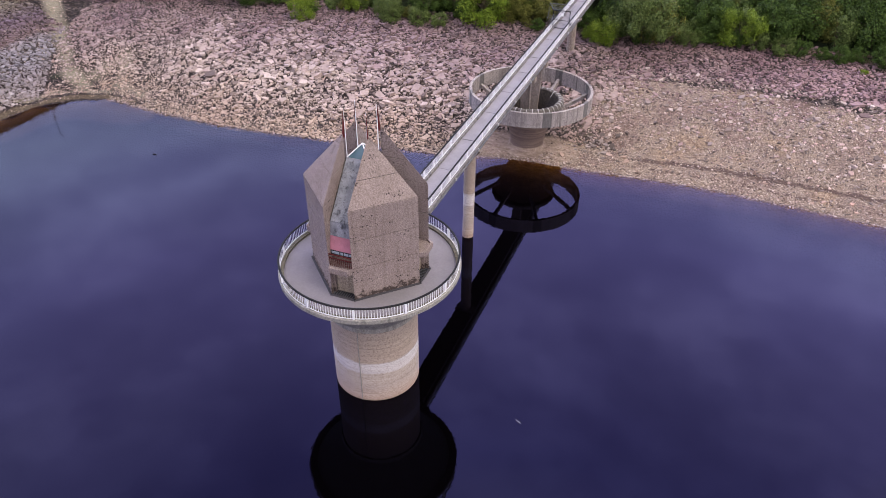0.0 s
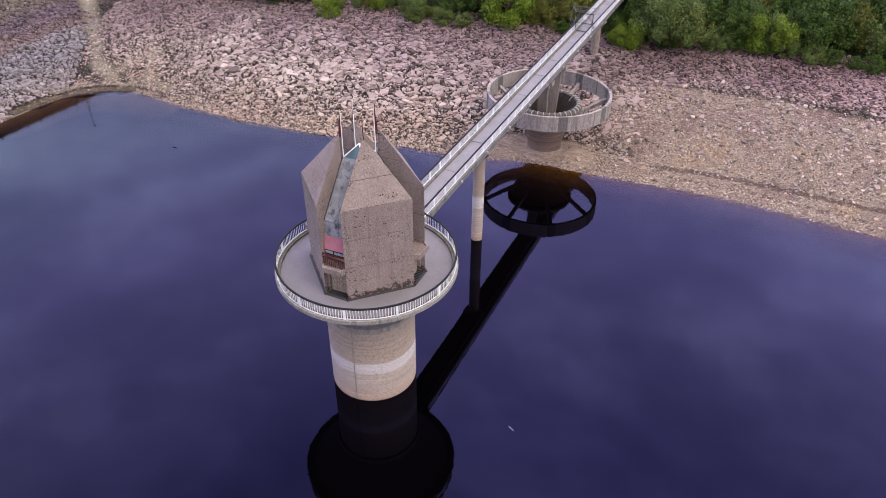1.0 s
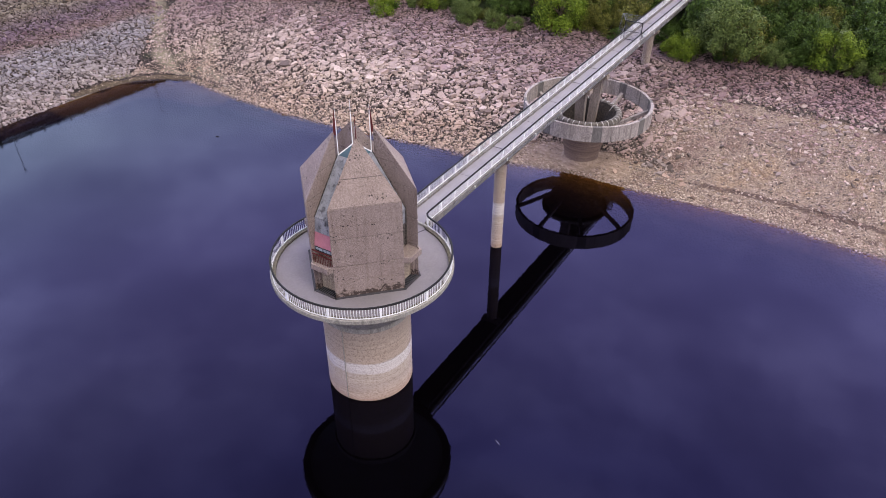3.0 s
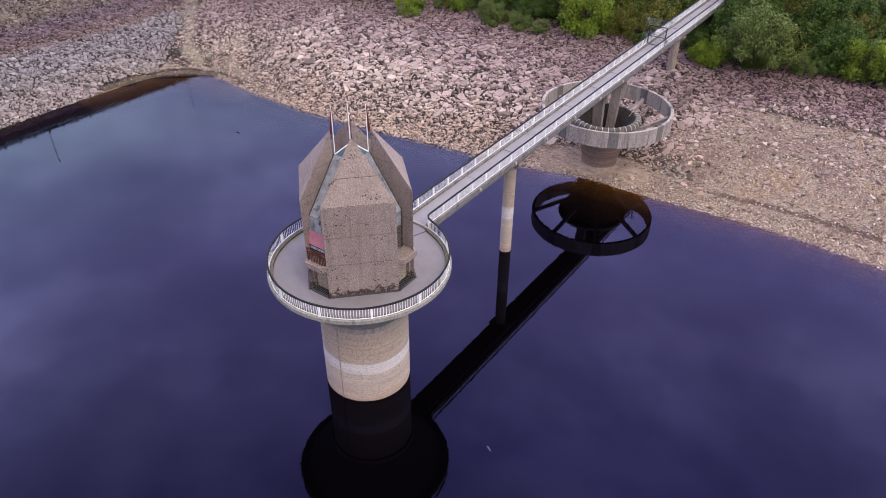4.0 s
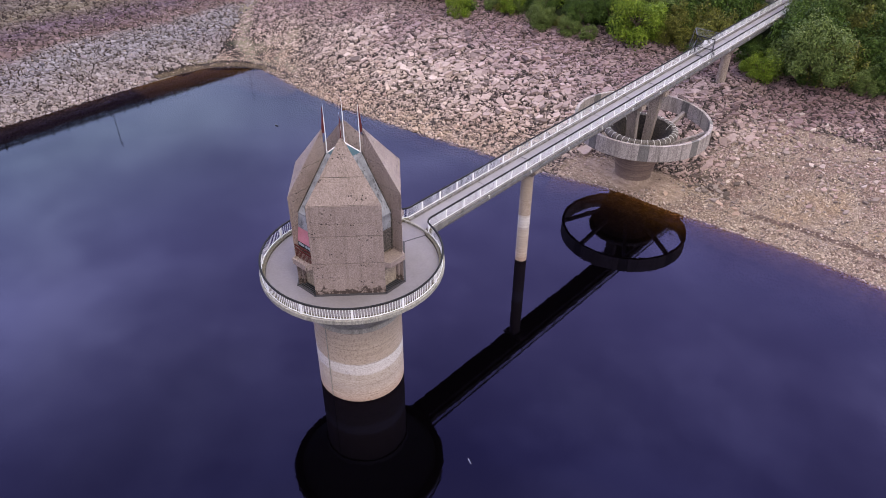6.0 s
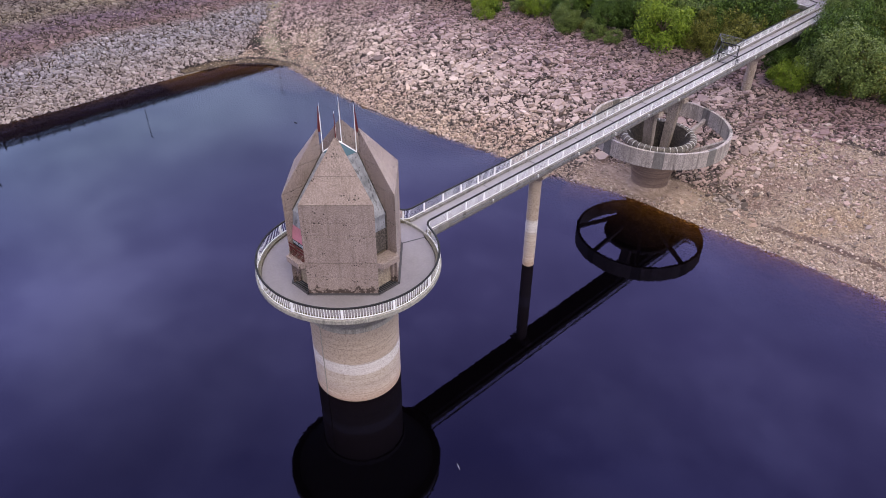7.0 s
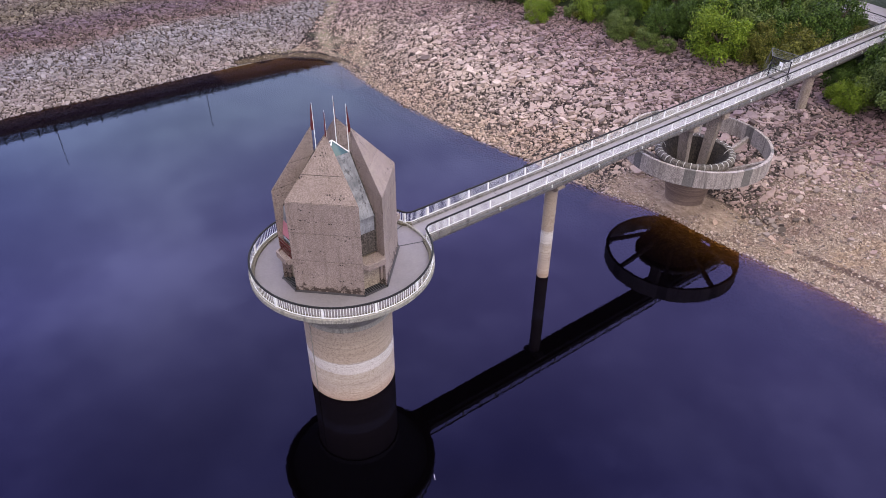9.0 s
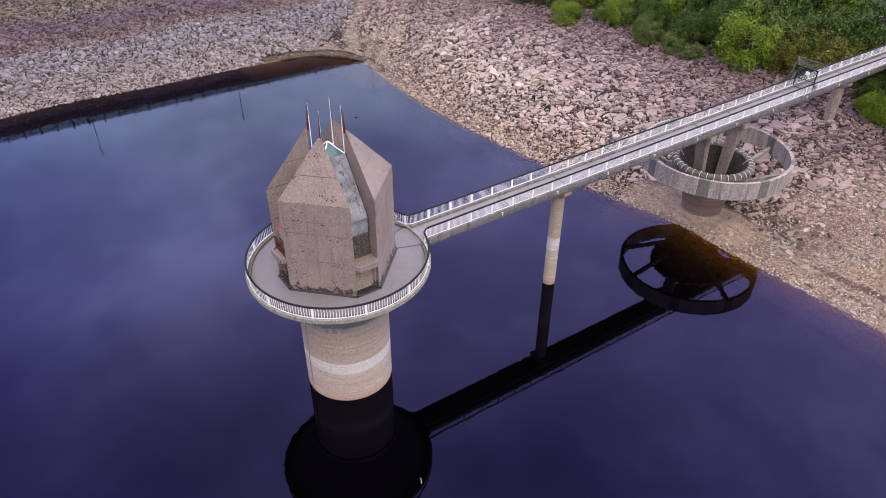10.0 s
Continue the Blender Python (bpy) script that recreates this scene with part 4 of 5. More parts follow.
def rail_line():
    """The rail's plan as points, from the shore down one side, round the platform and back."""
    cv = flare(RW, 0.8, RR)
    pts = [(RW, y) for y in np.arange(84.6, cv[-1][1] + 0.3, -0.6)] + cv[::-1]
    a0 = math.atan2(cv[0][1], cv[0][0])
    pts += [(RR * math.cos(a), RR * math.sin(a)) for a in np.linspace(a0, a0 - (2 * math.pi - (math.pi - 2 * a0)), 120)[1:-1]]
    return pts + [(-x, y) for x, y in cv] + [(-RW, y) for y in np.arange(cv[-1][1] + 0.3, 84.6, 0.6)]


RAIL = np.array(rail_line())
RUN = np.concatenate([[0], np.cumsum(np.hypot(*np.diff(RAIL, axis=0).T))])


def on_rail(s):
    x, y = np.interp(s, RUN, RAIL[:, 0]), np.interp(s, RUN, RAIL[:, 1])
    x2, y2 = np.interp(s + 0.05, RUN, RAIL[:, 0]), np.interp(s + 0.05, RUN, RAIL[:, 1])
    x1, y1 = np.interp(s - 0.05, RUN, RAIL[:, 0]), np.interp(s - 0.05, RUN, RAIL[:, 1])
    return Vector((x, y, deck(y) if abs(x) < 1.9 and y > 6.4 else FLOOR)), math.atan2(y2 - y1, x2 - x1)


BAR = mesh_of("bar", Shape().box(-0.017, 0.017, -0.009, 0.009, 0.24, 1.06), WHITE)
THINBAR = mesh_of("bar", Shape().box(-0.0105, 0.0105, -0.009, 0.009, 0.24, 1.06), WHITE)
POST = mesh_of("post", Shape().box(-0.075, 0.075, -0.05, 0.05, 0.19, 1.07), WHITE)
# short panels along the bridge, longer ones round the platform
half = RUN[-1] / 2
turn_in = half - math.pi * RR + 1.2
CUTS = np.concatenate([np.linspace(0.05, turn_in, 38), np.linspace(turn_in, 2 * half - turn_in, 12)[1:], np.linspace(2 * half - turn_in, RUN[-1] - 0.05, 38)[1:]])
for s0, s1 in zip(CUTS, CUTS[1:]):
    STEP = s1 - s0
    base, turn = on_rail(s0)
    round_it = turn_in <= s0 < 2 * half - turn_in
    bars = round(STEP / (0.2 if round_it else 0.11))
    panel = thing("railing_panel", "white barred railing with dark handrail round the tower platform" if round_it else "white barred railing with dark handrail along the footbridge", "railing", base, "railing panels")
    line = []
    for s in np.linspace(s0, s0 + STEP, 9):
        p, a = on_rail(s)
        line.append((p - base, (math.sin(a), -math.cos(a), 0)))
    part("handrail", Shape().sweep(line, [(-0.06, 1.05), (0.06, 1.05), (0.075, 1.1), (0.05, 1.15), (-0.05, 1.15), (-0.075, 1.1)]), RAILTOP, panel, "dark handrail")
    part("bottom_rail", Shape().sweep(line, [(-0.015, 0.22), (0.015, 0.22), (0.015, 0.27), (-0.015, 0.27)]), WHITE, panel)
    part("post", POST, None, panel).matrix_basis = turned(math.degrees(turn))
    for j in range(1, bars):
        p, a = on_rail(s0 + STEP * j / bars)
        part("bar", BAR if round_it else THINBAR, None, panel).matrix_basis = Matrix.Translation(p - base) @ turned(math.degrees(a))

# ---- the gate on the bridge ----
GATE_Y = 56.3
gz = deck(GATE_Y)
gate = thing("bridge_gate", "dark iron barred security gate closed across the footbridge", "gate", (0, GATE_Y, gz))
part("gate_frame", Shape().box(-1.16, 1.16, -0.04, 0.04, 2.4, 2.5).box(-1.16, -1.06, -0.05, 0.05, 0.1, 2.5).box(1.06, 1.16, -0.05, 0.05, 0.1, 2.5).box(-1.06, 1.06, -0.03, 0.03, 0.1, 0.17).box(-1.06, 1.06, -0.03, 0.03, 1.15, 1.22), BLACK, gate)
for x in np.linspace(-0.95, 0.95, 14):
    part("bar", Shape().tube((x, 0, 0.15), (x, 0, 2.42), 0.018, sides=6), IRON, gate)
part("sign_plate", Shape().box(-0.12, 0.28, -0.06, -0.045, 1.75, 2.15), WHITE, gate, "small white sign plate", bevel=0.01)
crest = part("outrigger", Shape().tube((-1.9, 0.95, 3.0), (1.5, 0.95, 3.0), 0.025).tube((-1.16, 0, 2.48), (-1.9, 0.95, 3.0), 0.03).tube((1.16, 0, 2.48), (1.5, 0.95, 3.0), 0.03).tube((-1.9, 0.95, 3.0), (-1.95, 0.2, 0.9), 0.025), IRON, gate, "spiked guard leaning out over the gate")
for k in range(26):
    x = -1.85 + k * 0.13
    part("spike", Shape().tube((max(-1.16, min(1.16, x * 0.75)), 0, 2.45), (x, 1.0, 3.08), 0.012, 0.006, 5), IRON, crest)
for sx in (-1, 1):
    wing = part("side_fan", Shape().box(sx * 1.16 - 0.03, sx * 1.16 + 0.03, -0.02, 0.02, -0.5, 1.2), IRON, gate, "spiked side guard")
    for q in np.linspace(-75, 60 if sx < 0 else 20, 13):
        a = radians(q)
        part("spike", Shape().tube((sx * 1.2, 0, 0.9), (sx * (1.2 + 0.85 * math.cos(a)), 0, 0.9 + (1.9 if q > 0 else 1.2) * math.sin(a)), 0.014, 0.006, 5), IRON, wing)
    part("brace", Shape().tube((sx * 1.1, -1.5, 0.25), (sx * 1.1, -0.05, 1.9), 0.035), IRON, gate)

# ---- the bellmouth spillway ----
CX, CY, SINK = 0.0, 43.15, -0.76
spill = thing("bellmouth_spillway", "round concrete bellmouth overflow with an outer ring wall on spokes", "spillway", (CX, CY, SINK))
for i in range(8):
    for a0, a1, mat in ((31 + 45 * i - 4.2, 31 + 45 * i + 3.8, RINGDARK), (31 + 45 * i + 3.9, 31 + 45 * i + 40.7, RINGWALL)):
        line = np.radians(np.linspace(a0, a1, 4 if mat == RINGDARK else 13))
        plan = [(7.55 * math.cos(a), 7.55 * math.sin(a)) for a in line] + [(7.22 * math.cos(a), 7.22 * math.sin(a)) for a in line[::-1]]
        part("ring_segment", Shape().prism(plan, 7.09, 8.91), mat, spill, "darker damp stretch of ring wall" if mat == RINGDARK else "", bevel=0.02)
part("stem", Shape().lathe([(1.9, -1.5), (2.4, -1.5), (2.35, 1.2), (2.12, 1.5), (2.12, 2.2), (2.36, 3.4), (2.74, 4.6), (3.2, 5.7), (3.8, 6.75), (3.7, 6.85), (2.8, 5.8), (2.1, 4.2), (1.94, 1.0)], 72), STEM, spill, "brown-stained trumpet stem", smooth=40)
part("funnel", Shape().lathe([(3.72, 6.72), (4.2, 6.85), (4.32, 7.1), (4.24, 7.34), (4.0, 7.48), (3.72, 7.42), (3.3, 6.95), (2.7, 6.1), (2.12, 4.8), (1.85, 3.0), (1.82, 0.2), (0.02, 0.2), (0.02, 0.1), (1.85, 0.1), (1.9, 3.2), (2.6, 5.75)], 96), NEARBLACK, spill, "black funnel throat", smooth=40)
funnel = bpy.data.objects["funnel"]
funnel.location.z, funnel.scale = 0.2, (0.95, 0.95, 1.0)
lip_ring = part("lip", Shape().lathe([(4.38, 6.92), (4.36, 7.2), (4.26, 7.4), (4.02, 7.53), (3.72, 7.47), (3.6, 7.36), (3.74, 7.34), (4.0, 7.4), (4.2, 7.28), (4.28, 6.92)], 96), LIPSTONE, spill, "rounded dark overflow lip", smooth=50)
lip_ring.location.z, lip_ring.scale = 0.2, (0.95, 0.95, 1.0)
for i in range(36):
    a = 2 * math.pi * i / 36
    run = [(4.39, 7.12), (4.31, 7.4), (4.03, 7.56), (3.71, 7.5), (3.33, 7.06), (3.02, 6.3)]
    line = [((r * math.cos(a), r * math.sin(a), z), (-math.sin(a), math.cos(a), 0)) for r, z in run[: 4 if i % 5 else 6]]
    part("lime_rib", Shape().sweep(line, [(-0.028, -0.02), (0.028, -0.02), (0.022, 0.015), (-0.022, 0.015)]), LIME, lip_ring, "white lime-crusted rib")
for i in range(8):
    p = part("spoke", Shape().hexa([(2.9, -0.2, 5.15), (7.26, -0.2, 7.3), (7.26, 0.2, 7.3), (2.9, 0.2, 5.15)], [(2.9, -0.2, 5.6), (7.26, -0.2, 7.75), (7.26, 0.2, 7.75), (2.9, 0.2, 5.6)]), RINGWALL, spill, bevel=0.02)
    p.matrix_basis = turned(31 + 45 * i)
for y in (-2.5, 2.7):
    top = deck(CY + y) - 0.8 - SINK
    blade = Shape().hexa([(-0.45, y * 0.6 - 0.24, 2.6), (0.45, y * 0.6 - 0.24, 2.6), (0.45, y * 0.6 + 0.24, 2.6), (-0.45, y * 0.6 + 0.24, 2.6)], [(-0.6, y - 0.36, top - 0.5), (0.6, y - 0.36, top - 0.5), (0.6, y + 0.36, top - 0.5), (-0.6, y + 0.36, top - 0.5)])
    leg = part("bridge_leg", blade, LEGS, spill, "tapering concrete leg carrying the footbridge", bevel=0.03)
    part("crosshead", Shape().box(-1.15, 1.15, y - 0.45, y + 0.45, top - 0.5, top), PIERSTONE, leg, bevel=0.02)
ladder = part("ladder", Shape().tube((-0.3, 3.0, 6.2), (-0.3, 2.4, 2.2), 0.03).tube((0.15, 3.0, 6.2), (0.15, 2.4, 2.2), 0.03), LIME, spill)
for k in range(8):
    z = 2.5 + k * 0.45
    part("rung", Shape().tube((-0.3, 2.44 + 0.15 * (z - 2.2), z), (0.15, 2.44 + 0.15 * (z - 2.2), z), 0.02, sides=6), LIME, ladder)

# ---- the road pad and the rail at the shore end of the bridge ----
road = tagged(new("road", mesh_of("road", Shape().prism([(-9, 87.1), (-4.5, 85.9), (-1.3, 85.8), (1.3, 85.8), (1.3, 88.0), (-2.5, 92.5), (-12, 95)], 11.2, 11.72), ASPHALT)), "grey asphalt road at the shore end of the footbridge", "road", kind="structure")
ECURVE = [(-1.2, 84.8), (-2.6, 85.5), (-4.4, 85.9), (-6.4, 86.8), (-8.2, 88.5), (-9.2, 91.0)]
shore_rail = thing("railing_panel", "white barred railing with dark handrail curving along the road", "railing", (0, 0, 11.72), "railing panels")
er = np.array(ECURVE)
erun = np.concatenate([[0], np.cumsum(np.hypot(*np.diff(er, axis=0).T))])
eline = []
for s in np.linspace(0, erun[-1], 24):
    x, y = np.interp(s, erun, er[:, 0]), np.interp(s, erun, er[:, 1])
    x2, y2 = np.interp(s + 0.2, erun, er[:, 0]), np.interp(s + 0.2, erun, er[:, 1])
    x1, y1 = np.interp(s - 0.2, erun, er[:, 0]), np.interp(s - 0.2, erun, er[:, 1])
    a = math.atan2(y2 - y1, x2 - x1)
    eline.append(((x, y, 0), (math.sin(a), -math.cos(a), 0)))
part("handrail", Shape().sweep(eline, [(-0.06, 1.02), (0.06, 1.02), (0.06, 1.1), (-0.06, 1.1)]), RAILTOP, shore_rail)
part("bottom_rail", Shape().sweep(eline, [(-0.015, 0.1), (0.015, 0.1), (0.015, 0.16), (-0.015, 0.16)]), WHITE, shore_rail)
part("kerb", Shape().sweep(eline, [(-0.15, -0.6), (0.15, -0.6), (0.15, 0.1), (-0.15, 0.1)]), DECKEDGE, shore_rail)
for s in np.arange(0.2, erun[-1], 0.15):
    x, y = np.interp(s, erun, er[:, 0]), np.interp(s, erun, er[:, 1])
    part("bar", THINBAR, None, shore_rail).location = (x, y, -0.1)

# ---- the dam crest: its parapet and lamp posts show only in the water ----
parapet = tagged(new("parapet", mesh_of("parapet", Shape().box(-92.6, -92.3, -60, 62, 10.9, 11.6), DECKEDGE)), "low concrete parapet along the dam crest", "parapet", kind="structure")
crest_fence = thing("fence", "dark iron railing on posts along the dam crest", "fence", (-92.45, 0, 11.6))
mesh_sh = Shape()
for k in range(17):
    mesh_sh.box(-0.02, 0.02, 0.1 + 0.145 * k, 0.205 + 0.145 * k, 0.12, 1.35)
for z in (0.12, 0.5, 0.9, 1.25):
    mesh_sh.box(-0.015, 0.015, 0.05, 2.55, z, z + 0.05)
panel_me, post_me = mesh_of("mesh_panel", mesh_sh, BLACK), mesh_of("post", Shape().box(-0.09, 0.09, -0.09, 0.09, -0.05, 1.7), BLACK)
for k in range(46):
    part("post", post_me, None, crest_fence).location = (0, -59.5 + 2.6 * k, 0)
    part("mesh_panel", panel_me, None, crest_fence).location = (0, -59.5 + 2.6 * k, 0)
for y in (-33.4, -3.0, 27.1, 60.2):
    foot = float(height(-107, y)) - 0.1
    post = thing("lamp_post", "tall slender grey lamp post behind the dam crest", "lamp post", (-107.0, y, foot), "lamp posts behind the dam")
    part("pole", Shape().tube((0, 0, 0), (0, 0, 25.8 - foot), 0.1, 0.06), IRON, post)
    part("lantern", Shape().box(-0.1, 0.7, -0.12, 0.12, 25.8 - foot, 25.95 - foot), IRON, post, bevel=0.04)

# ---- trees and bushes ----


def leaf_cloud(rng, radius, tall, count, size):
    """Leaves in uneven clumps over the outer part of a crown."""
    v, f = [], []
    clumps = []
    n = 44
    for i in range(n):
        u = rng.uniform(-0.85, 1.0)
        a = rng.uniform(0, 2 * math.pi)
        q = math.sqrt(max(0.0, 1 - u * u))
        d = rng.uniform(0.55, 1.05)
        clumps.append((radius * q * math.cos(a) * d, radius * q * math.sin(a) * d, tall * (0.45 + 0.5 * u * d), radius * rng.uniform(0.17, 0.4)))
    for i in range(count):
        cx, cy, cz, cr = clumps[rng.randrange(n)]
        w = Vector((rng.gauss(0, 1), rng.gauss(0, 1), rng.gauss(0.35, 0.9))).normalized()
        p = Vector((cx, cy, cz)) + w * cr * rng.uniform(0.55, 1.05)
        nrm = (w + Vector((rng.gauss(0, 0.6), rng.gauss(0, 0.6), rng.gauss(0.5, 0.5)))).normalized()
        t = nrm.cross(Vector((rng.gauss(0, 1), rng.gauss(0, 1), rng.gauss(0, 1)))).normalized()
        b = nrm.cross(t)
        s = size * rng.uniform(0.6, 1.3)
        o = len(v)
        v += [tuple(p - t * s * 0.7 + b * s * 0.55), tuple(p - t * s * 0.7 - b * s * 0.55), tuple(p + t * s)]
        f += [(o, o + 1, o + 2)]
    return v, f


def crown_mesh(seed, radius, tall, count, size, material):
    v, f = leaf_cloud(random.Random(seed), radius, tall, count, size)
    me = bpy.data.meshes.new("crown")
    me.from_pydata(v, [], f)
    me.materials.append(material)
    return me


def trunk_mesh(seed, radius, tall):
    rng = random.Random(seed + 100)
    sh = Shape().tube((0, 0, -0.3), (0.05, 0.05, tall * 0.4), 0.06, 0.04)
    for i in range(7):
        a = 2 * math.pi * i / 7 + rng.uniform(-0.3, 0.3)
        r = radius * rng.uniform(0.4, 0.75)
        sh.tube((0.02, 0.02, tall * rng.uniform(0.08, 0.32)), (r * math.cos(a), r * math.sin(a), tall * rng.uniform(0.5, 0.85)), 0.03, 0.008, 6)
    return mesh_of("trunk", sh, BARK)


KINDS = {}
for kind_name, words in (("dark", "dark green leafy alder thicket tree on the bank"), ("bright", "bright yellow-green leafy bush on the bank"), ("willow", "grey-green willow bush on the bank"), ("olive", "olive green leafy bush on the bank")):
    KINDS[kind_name] = (words, [(crown_mesh(7 * i + len(kind_name), 1.0, 1.5, 6300, 0.0495, LEAVES[kind_name]), trunk_mesh(i, 1.0, 1.5)) for i in range(2)])
for kind_name in ("dark", "bright", "willow", "olive"):
    KINDS["fine " + kind_name] = (KINDS[kind_name][0], [(crown_mesh(31 * i + len(kind_name), 1.0, 1.5, 13000, 0.034, LEAVES[kind_name]), trunk_mesh(i + 3, 1.0, 1.5)) for i in range(2)])
KINDS["broad"] = (KINDS["willow"][0], [(crown_mesh(91, 1.0, 1.5, 17000, 0.031, LEAVES["willow"]), trunk_mesh(9, 1.0, 1.5))])
tree_rng = random.Random(5)


def tree(x, y, radius, kind_name, tall=1.0):
    words, forms = KINDS[kind_name]
    crown, trunk = forms[tree_rng.randrange(len(forms))]
    t = thing("tree" if radius > 2.4 else "bush", words, "tree" if radius > 2.4 else "bush", (x, y, float(height(x, y)) - 0.1), "trees and bushes on the bank")
    t.rotation_euler = (0, 0, tree_rng.uniform(0, 6.28))
    t.scale = (radius, radius, radius * tall)
    part("trunk", trunk, None, t)
    part("crown", crown, None, t)


for x, y, r, kind_name, tall in (
    (-86.3, 53.4, 1.3, "bright", 0.7), (-78.8, 56.6, 2.2, "dark", 0.9), (-71.5, 59.5, 2.4, "dark", 1.0), (-66.8, 62.4, 2.4, "olive", 1.0), (-61.8, 62.9, 2.6, "dark", 1.1), (-55.7, 63.2, 2.6, "dark", 1.1), (-50.9, 64.1, 2.2, "dark", 1.0),
    (-43.3, 60.9, 2.3, "bright", 1.1), (-36.5, 66, 2.3, "bright", 1.1), (-31.7, 67.8, 2.6, "dark", 1.2), (-29.4, 64.6, 2.1, "willow", 1.2), (-24.3, 67.3, 2.6, "dark", 1.2), (-20.2, 69.4, 3.0, "dark", 1.2), (-15.1, 68.3, 4.3, "bright", 1.05), (-10.1, 71.1, 2.7, "olive", 1.2), (-5.7, 71.7, 2.4, "olive", 1.2),
    (4, 67.6, 2.3, "bright", 1.1), (2.6, 67.8, 1.7, "bright", 1.0), (1, 70.6, 2.1, "dark", 0.9), (-1.6, 74, 2.1, "dark", 0.9), (3, 73, 1.9, "dark", 1.0), (3.9, 76.1, 2.2, "dark", 1.1), (3.9, 80.4, 2.0, "dark", 1.25), (3.7, 83.4, 2.4, "willow", 1.5), (3.7, 86.9, 2.6, "dark", 1.5), (3.9, 90.3, 2.7, "dark", 1.45), (-3.1, 81.1, 1.6, "olive", 1.0), (-5.1, 83, 1.8, "dark", 1.0), (2.5, 92.5, 2.8, "dark", 1.4), (-0.8, 95.3, 2.8, "dark", 1.4), (-4.5, 97.1, 2.8, "olive", 1.3), (9, 69.4, 4.6, "broad", 1.15), (5.7, 73.4, 3.3, "dark", 1.5), (5.9, 78.2, 3.2, "dark", 1.5), (6.3, 83.4, 3.2, "dark", 1.3), (8.4, 88.1, 3.4, "willow", 1.3), (9.6, 93.2, 3.4, "dark", 1.3), (15.7, 70.7, 2.0, "willow", 1.0), (19.1, 73.6, 3.2, "dark", 1.2), (22.6, 72.3, 3.3, "bright", 1.1), (28, 74.1, 3.3, "dark", 1.15), (33.2, 77, 3.0, "olive", 1.2), (38.5, 77.3, 3.1, "dark", 1.2), (42.7, 76.8, 3.0, "dark", 1.1), (39, 68.3, 0.6, "bright", 0.8),
    (3.8, 79.4, 2.5, "willow", 1.75), (4.5, 82.8, 3.0, "willow", 1.6), (3.4, 87.6, 2.8, "dark", 1.7), (5.0, 90.0, 3.6, "dark", 1.6),
):
    tree(x, y, r, kind_name if kind_name == "broad" else "fine " + kind_name, tall)
for row, y in enumerate((72, 76, 80, 84.2, 88.6, 93.2, 98)):
    for x in np.arange(-84 + 2.0 * (row % 2), 60, 4.1):
        px, py = x + tree_rng.uniform(-1.2, 1.2), y + tree_rng.uniform(-1.2, 1.2) + (3.2 if x > 12 else 0) - (6.5 if x < -45 else 0)
        if -4.9 < px < 4.9 and py < 85 or (-13 < px < 4.5 and py > 82.5) or (px < 20 and py > 91) or (px < -30 and py > 85):
            continue
        if py > min(101.0, 61 + 0.83 * (px + 65.8)) or px > 50:
            continue
        tree(px, py, tree_rng.uniform(2.5, 3.5), tree_rng.choice(("dark", "dark", "dark", "olive", "willow", "dark" if px > 12 else "bright")), tree_rng.uniform(1.0, 1.35))
for x in np.arange(-58, 58, 2.6):
    if abs(x) > 5:
        d = tree_rng.uniform(28.5, 30.5) + (1.0 if x > 12 else 0) + (0 if x > 5 or tree_rng.random() < 0.4 else 2.4)
        tree(x + tree_rng.uniform(-0.8, 0.8), float(shore(x)) + d, tree_rng.uniform(1.1, 1.9), tree_rng.choice(("dark", "olive", "willow", "dark")), 1.0)

# ---- loose things on the water ----
buoy = tagged(new("driftwood", mesh_of("driftwood", Shape().tube((-0.24, 0, 0.02), (0.24, 0.07, 0.05), 0.09, 0.05), BLACK)), "short black waterlogged piece of wood floating on the water", "driftwood")
buoy.location = (-43.0, 23.4, 0)
stick = tagged(new("driftwood", mesh_of("driftwood", Shape().tube((-0.22, 0.12, 0.015), (0.22, -0.1, 0.02), 0.02, 0.014, 6), LIME)), "thin pale stick floating on the water", "driftwood")
stick.location = (12.37, -0.95, 0)

# ---- stones of the bank and the dam ----
rng = np.random.default_rng(4)


def pebble(seed, points=9):
    """A small angular stone: the hull of a few points."""
    r = random.Random(seed)
    bm = bmesh.new()
    for i in range(points):
        d = Vector((r.gauss(0, 1), r.gauss(0, 1), r.gauss(0, 1))).normalized()
        bm.verts.new((d.x * 0.5, d.y * 0.5 * r.uniform(0.6, 0.95), d.z * 0.25))
    res = bmesh.ops.convex_hull(bm, input=bm.verts)
    bmesh.ops.delete(bm, geom=[g for g in res["geom_interior"] if isinstance(g, bmesh.types.BMVert)], context="VERTS")
    bmesh.ops.triangulate(bm, faces=bm.faces)
    bm.verts.index_update()
    v = np.array([p.co[:] for p in bm.verts])
    f = np.array([[p.index for p in t.verts] for t in bm.faces])
    bm.free()
    return v, f


